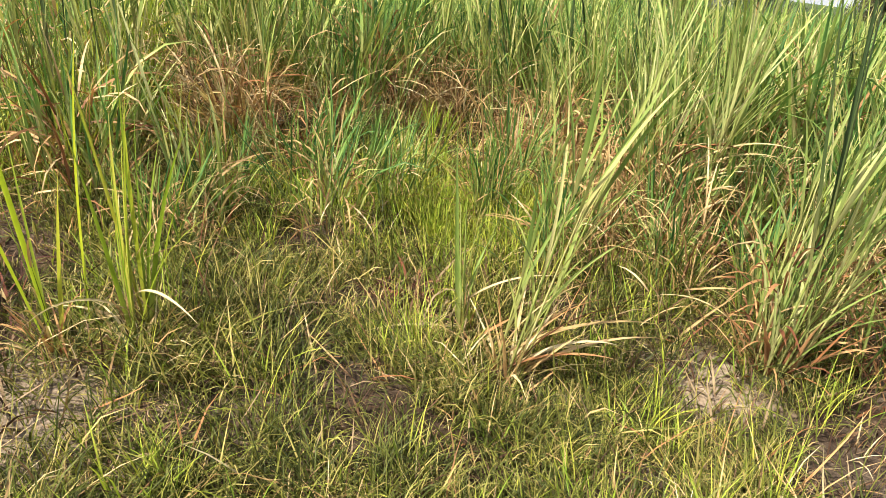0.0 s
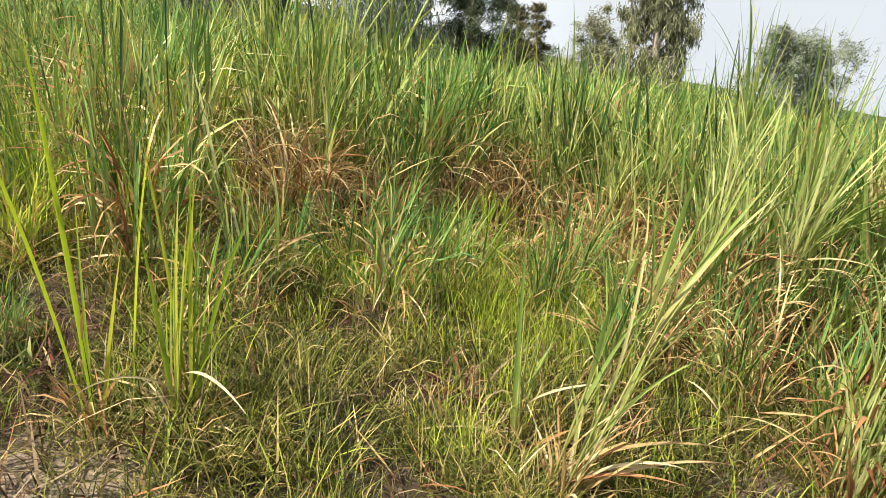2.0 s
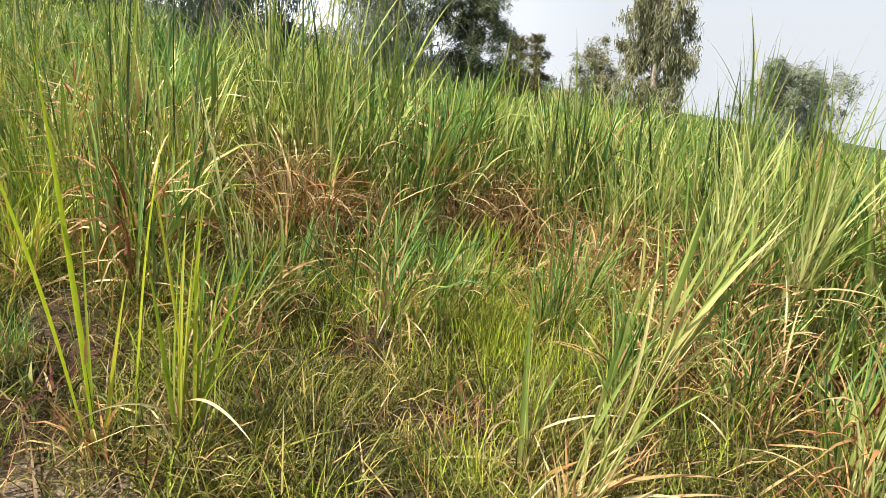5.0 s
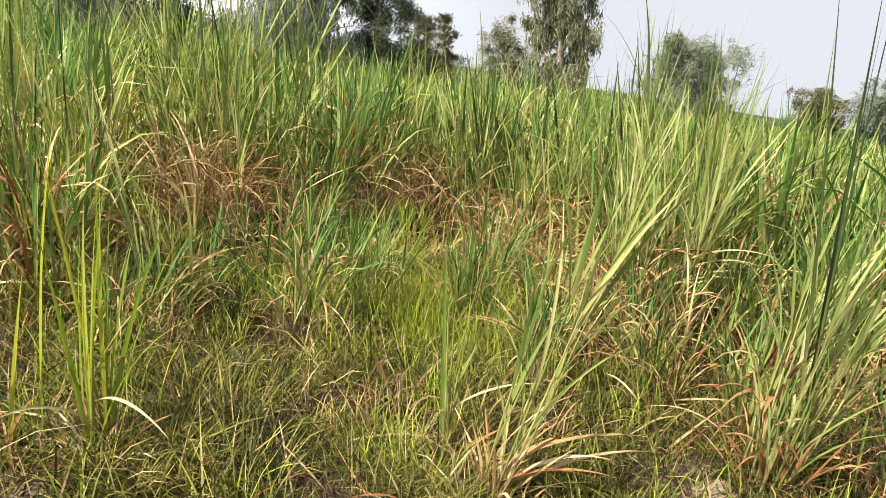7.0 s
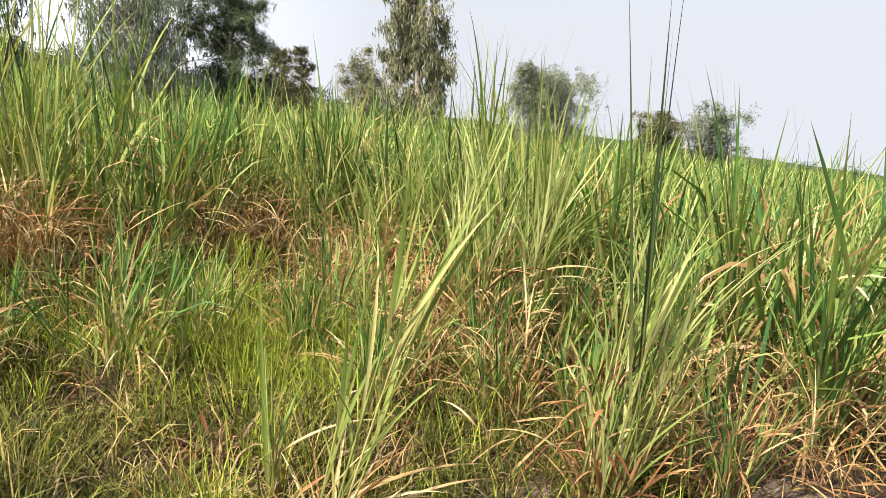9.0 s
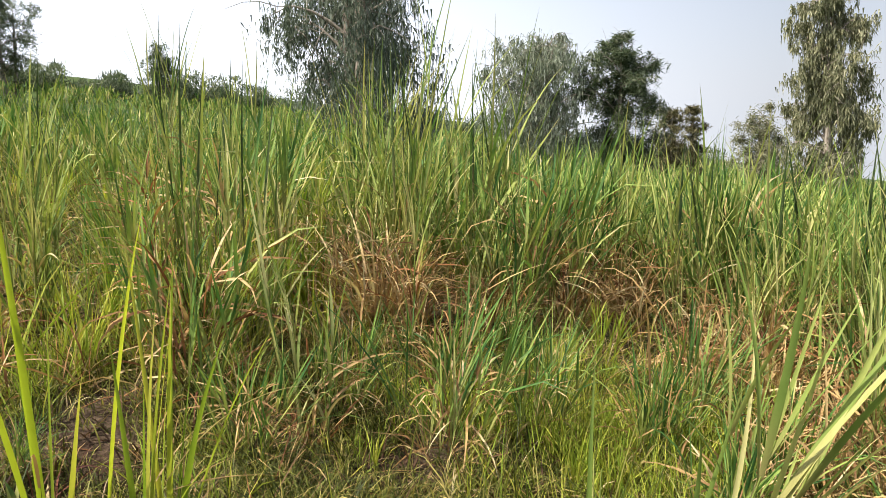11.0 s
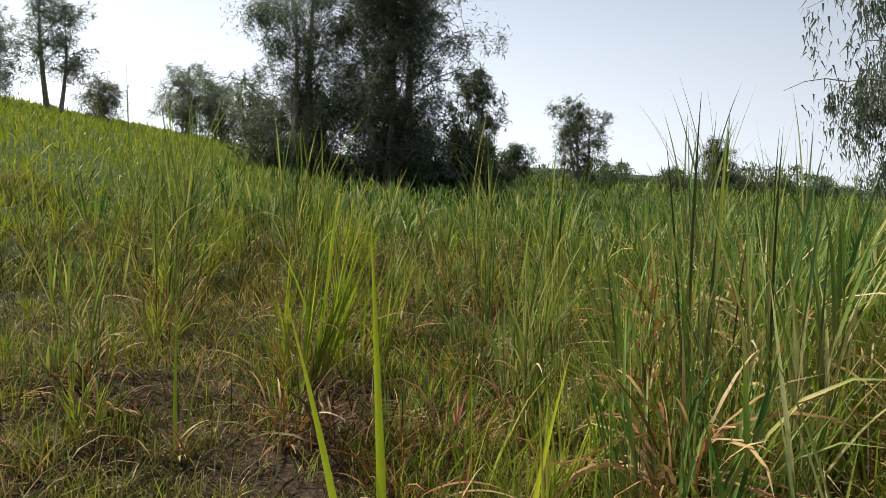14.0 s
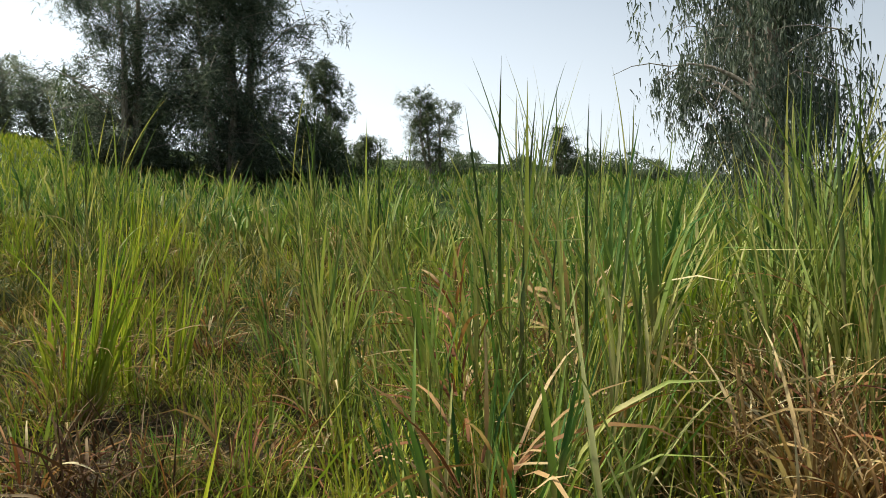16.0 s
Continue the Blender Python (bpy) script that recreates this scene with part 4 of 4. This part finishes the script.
def tree(az, dist, height, width, leaves, leaf, seed, label, first=0.25, droop=0.8, stems=1, material=None, name="eucalyptus_tree", narrow=0.6):
    """A tree: tapered stems, limbs, twigs with hanging leaves in uneven clumps."""
    q = np.random.default_rng(seed)
    x, y = -dist * math.sin(radians(az)), dist * math.cos(radians(az))
    root = new(name)
    root.location = (x, y, float(land(x, y)) - 0.05)
    tagged(root, label, "tree")
    tips, sub, ends = [], [], []
    for k in range(stems):
        off = np.array([q.normal(0, 0.12), q.normal(0, 0.12), 0]) * (stems > 1) * width * 0.5
        sway = q.normal(0, 0.035 * height, 2)
        hs = height * (1 if k == 0 else q.uniform(0.7, 0.95))
        s = np.linspace(0, 1, 9)
        path = np.stack([off[0] + sway[0] * np.sin(2.5 * s) + off[0] * s, off[1] + sway[1] * np.sin(2.2 * s + 0.3) + off[1] * s, hs * s], -1)
        rad = 0.02 * hs * (1 - s) ** 0.8 + 0.012
        rad[0] *= 1.35
        ob = new("trunk", raw_mesh("trunk", *tube(path, rad, 9), m_bark))
        ob.parent = root
        limbs = max(int(22 / stems) + 6, 9)
        for i in range(limbs):
            u = first + (1 - first) * (i + q.random()) / limbs
            at = np.array([np.interp(u, s, path[:, c]) for c in range(3)])
            prof = math.sin(math.pi * min(1, ((u - first) / (1 - first)) * 0.72 + 0.22)) ** narrow
            out = 0.42 * width * prof * q.uniform(0.4, 1.05)
            a = i * 2.4 + q.normal(0, 0.5)
            lift = q.uniform(0.25, 0.9) * out
            ss = np.linspace(0, 1, 6)
            lp = at + np.stack([np.cos(a) * out * ss, np.sin(a) * out * ss, lift * np.sin(ss * 1.9)], -1) + q.normal(0, 0.02 * out, (6, 3)) * ss[:, None]
            ends += [(lp[4], 0.14 * width), (lp[5], 0.12 * width)]
            wood = []
            wood.append(tube(lp, 0.32 * np.interp(u, s, rad) * (1 - ss) ** 0.8 + 0.006, 5))
            for j in range(8):
                c0 = lp[q.integers(1, 6)]
                dirn = q.normal(0, 1, 3) * np.array([1, 1, 0.6])
                dirn /= np.linalg.norm(dirn)
                ln = q.uniform(0.10, 0.24) * width * (0.5 + 0.7 * prof)
                tw = c0 + dirn * ln * np.linspace(0, 1, 4)[:, None] - np.array([0, 0, 1]) * droop * 0.35 * ln * (np.linspace(0, 1, 4) ** 2)[:, None]
                wood.append(tube(tw, np.linspace(0.012, 0.004, 4) * (height / 8), 3))
                tips.append((tw[2], ln))
                sub.append((tw[1], ln))
            ob = new("limb", raw_mesh("limb", *wood[0], m_bark))
            ob.parent = root
            fine = new("branch_tip", raw_mesh("branch_tip", *joined(wood[1:]), m_bark))
            fine.parent = ob
            tagged(fine, kind="stuff")
    nodes = tips + sub + ends
    c = np.array([n_[0] for n_ in nodes])
    sz = np.array([n_[1] for n_ in nodes])
    keep = q.uniform(0.05, 1.0, (len(tips) // 8, 8))
    keep[keep < np.sort(keep, 1)[:, 3:4]] = 0.0
    weight = np.concatenate([keep.ravel(), 0.7 * keep.ravel(), np.full(len(ends), 0.6)]) ** 1.6
    strands = 6
    c, sz, weight = np.repeat(c, strands, 0), np.repeat(sz, strands), np.repeat(weight, strands) * q.uniform(0.2, 1.0, len(nodes) * strands)
    c = c + q.normal(0, 0.22, c.shape) * sz[:, None] * np.array([1, 1, 0.7])
    hang = droop * sz * q.uniform(0.4, 1.3, len(sz))
    pick = q.choice(len(c), leaves, p=weight / weight.sum())
    p = c[pick] + q.normal(0, 0.07, (leaves, 3)) * sz[pick][:, None]
    p[:, 2] -= hang[pick] * q.random(leaves)
    p[:, 2] = np.maximum(p[:, 2], 0.05 * height)
    L = leaf * q.uniform(0.6, 1.3, leaves)
    v, f, al = blades(p, q.uniform(0, 6.283, leaves), L, L * (q.uniform(0.26, 0.44, leaves) if droop > 0.75 else q.uniform(0.24, 0.42, leaves)), q.uniform(2.1, 3.1, leaves) if droop > 0.75 else q.uniform(0.8, 2.4, leaves), q.uniform(0.0, 0.6, leaves), 1, 0.0, q.normal(0, 1.4, leaves))
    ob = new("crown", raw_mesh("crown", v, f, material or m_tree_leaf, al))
    ob.parent = root
    return root


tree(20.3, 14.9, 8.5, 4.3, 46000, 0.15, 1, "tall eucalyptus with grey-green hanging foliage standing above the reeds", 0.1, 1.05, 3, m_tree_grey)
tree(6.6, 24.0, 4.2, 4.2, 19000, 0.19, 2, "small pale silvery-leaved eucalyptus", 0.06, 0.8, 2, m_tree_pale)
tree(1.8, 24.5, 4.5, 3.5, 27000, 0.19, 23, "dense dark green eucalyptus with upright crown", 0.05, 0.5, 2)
tree(-1.8, 31.0, 3.15, 2.0, 7000, 0.2, 4, "small brownish dusty tree", 0.1, 0.4, 1, m_tree_brown, "small_tree")
tree(-3.6, 33.0, 3.5, 1.6, 6000, 0.2, 5, "small brownish columnar tree", 0.1, 0.3, 1, m_tree_brown, "small_tree")
tree(-12.9, 30.0, 8.5, 3.7, 34000, 0.24, 6, "tall pale olive eucalyptus with loose tiers of foliage", 0.08, 0.9, 2, m_tree_olive)
tree(-8.0, 36.0, 4.0, 3.8, 11000, 0.22, 7, "low rounded dusty green tree", 0.1, 0.4, 2, m_tree_olive, "small_tree")
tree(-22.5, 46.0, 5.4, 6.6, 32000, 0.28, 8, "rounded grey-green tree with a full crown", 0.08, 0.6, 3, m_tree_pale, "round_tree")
tree(-31.0, 58.0, 3.7, 4.8, 12000, 0.32, 9, "low round olive-coloured tree", 0.1, 0.4, 2, m_tree_brown, "round_tree")
tree(-34.6, 60.0, 4.55, 5.6, 13000, 0.32, 10, "round green tree on the lower slope", 0.12, 0.4, 2, m_tree_pale, "round_tree")
# grey leaf on the next two puts the haze before them into colour
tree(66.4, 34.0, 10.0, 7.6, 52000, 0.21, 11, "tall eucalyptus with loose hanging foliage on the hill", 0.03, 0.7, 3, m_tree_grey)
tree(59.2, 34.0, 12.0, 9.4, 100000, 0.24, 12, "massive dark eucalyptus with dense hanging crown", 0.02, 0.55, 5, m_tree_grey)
tree(52.6, 40.0, 6.2, 3.6, 14000, 0.24, 13, "slender dark tree beside the big eucalyptus", 0.08, 0.5, 1)
tree(44.8, 46.0, 5.4, 4.6, 12000, 0.25, 14, "open-crowned dark tree on the ridge", 0.12, 0.4, 3)
tree(50.2, 48.0, 2.8, 3.2, 6000, 0.25, 20, "low dark bushy tree on the ridge", 0.08, 0.4, 2, None, "small_tree")
tree(34.9, 56.0, 4.1, 4.0, 9000, 0.28, 15, "small bushy columnar tree on the skyline", 0.06, 0.4, 2, None, "small_tree")
# pale leaf on the hill trees stands in for distance haze
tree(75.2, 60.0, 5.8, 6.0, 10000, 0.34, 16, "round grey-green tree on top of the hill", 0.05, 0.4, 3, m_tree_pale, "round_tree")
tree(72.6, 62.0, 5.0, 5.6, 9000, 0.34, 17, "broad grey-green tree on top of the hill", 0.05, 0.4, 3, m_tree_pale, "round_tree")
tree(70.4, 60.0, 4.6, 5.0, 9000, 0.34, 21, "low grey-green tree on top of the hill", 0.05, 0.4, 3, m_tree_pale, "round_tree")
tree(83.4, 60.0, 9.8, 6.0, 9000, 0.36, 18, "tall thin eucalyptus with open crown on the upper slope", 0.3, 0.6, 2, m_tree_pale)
tree(80.9, 64.0, 3.0, 5.0, 7000, 0.3, 19, "low bushy tree on the upper slope", 0.05, 0.4, 2, m_tree_olive, "small_tree")
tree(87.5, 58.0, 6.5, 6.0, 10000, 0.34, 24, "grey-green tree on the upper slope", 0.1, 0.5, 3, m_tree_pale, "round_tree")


def hedge(az0, az1, dist, height, n, seed, label):
    """A far line of scrub."""
    q = np.random.default_rng(seed)
    d = dist * q.uniform(0.93, 1.07, n)
    m = int((az1 - az0) * 2.2)
    centre = q.uniform(az0, az1, m)
    tall = q.uniform(0.2, 1.0, m) ** 1.3
    pick = q.integers(0, m, n)
    up = q.random(n)
    az = np.radians(centre[pick] + q.normal(0, 0.75, n) * (0.4 + 0.6 * tall[pick]) * np.sqrt(1.05 - up ** 2))
    x, y = -d * np.sin(az), d * np.cos(az)
    b = np.stack([x, y, land(x, y) + height * tall[pick] * up], -1)
    L = 0.5 * q.uniform(0.5, 1.3, n)
    stuff("scrub", label, "bushes", blades(b, q.uniform(0, 6.283, n), L, L * 0.4, q.uniform(0.2, 2.6, n), q.uniform(0, 0.6, n), 1, 0.0, q.normal(0, 1.2, n)), m_tree_leaf)


hedge(51, 70, 37, 4.6, 22000, 30, "dark bushes between the trunks of the big eucalyptus trees")
hedge(28, 57, 70, 3.0, 30000, 31, "dark scrub along the skyline of the ridge")
hedge(-14, 28, 80, 2.8, 26000, 32, "green scrub along the far field edge")
hedge(-60, -14, 85, 1.8, 12000, 33, "low scrub along the far lower slope")
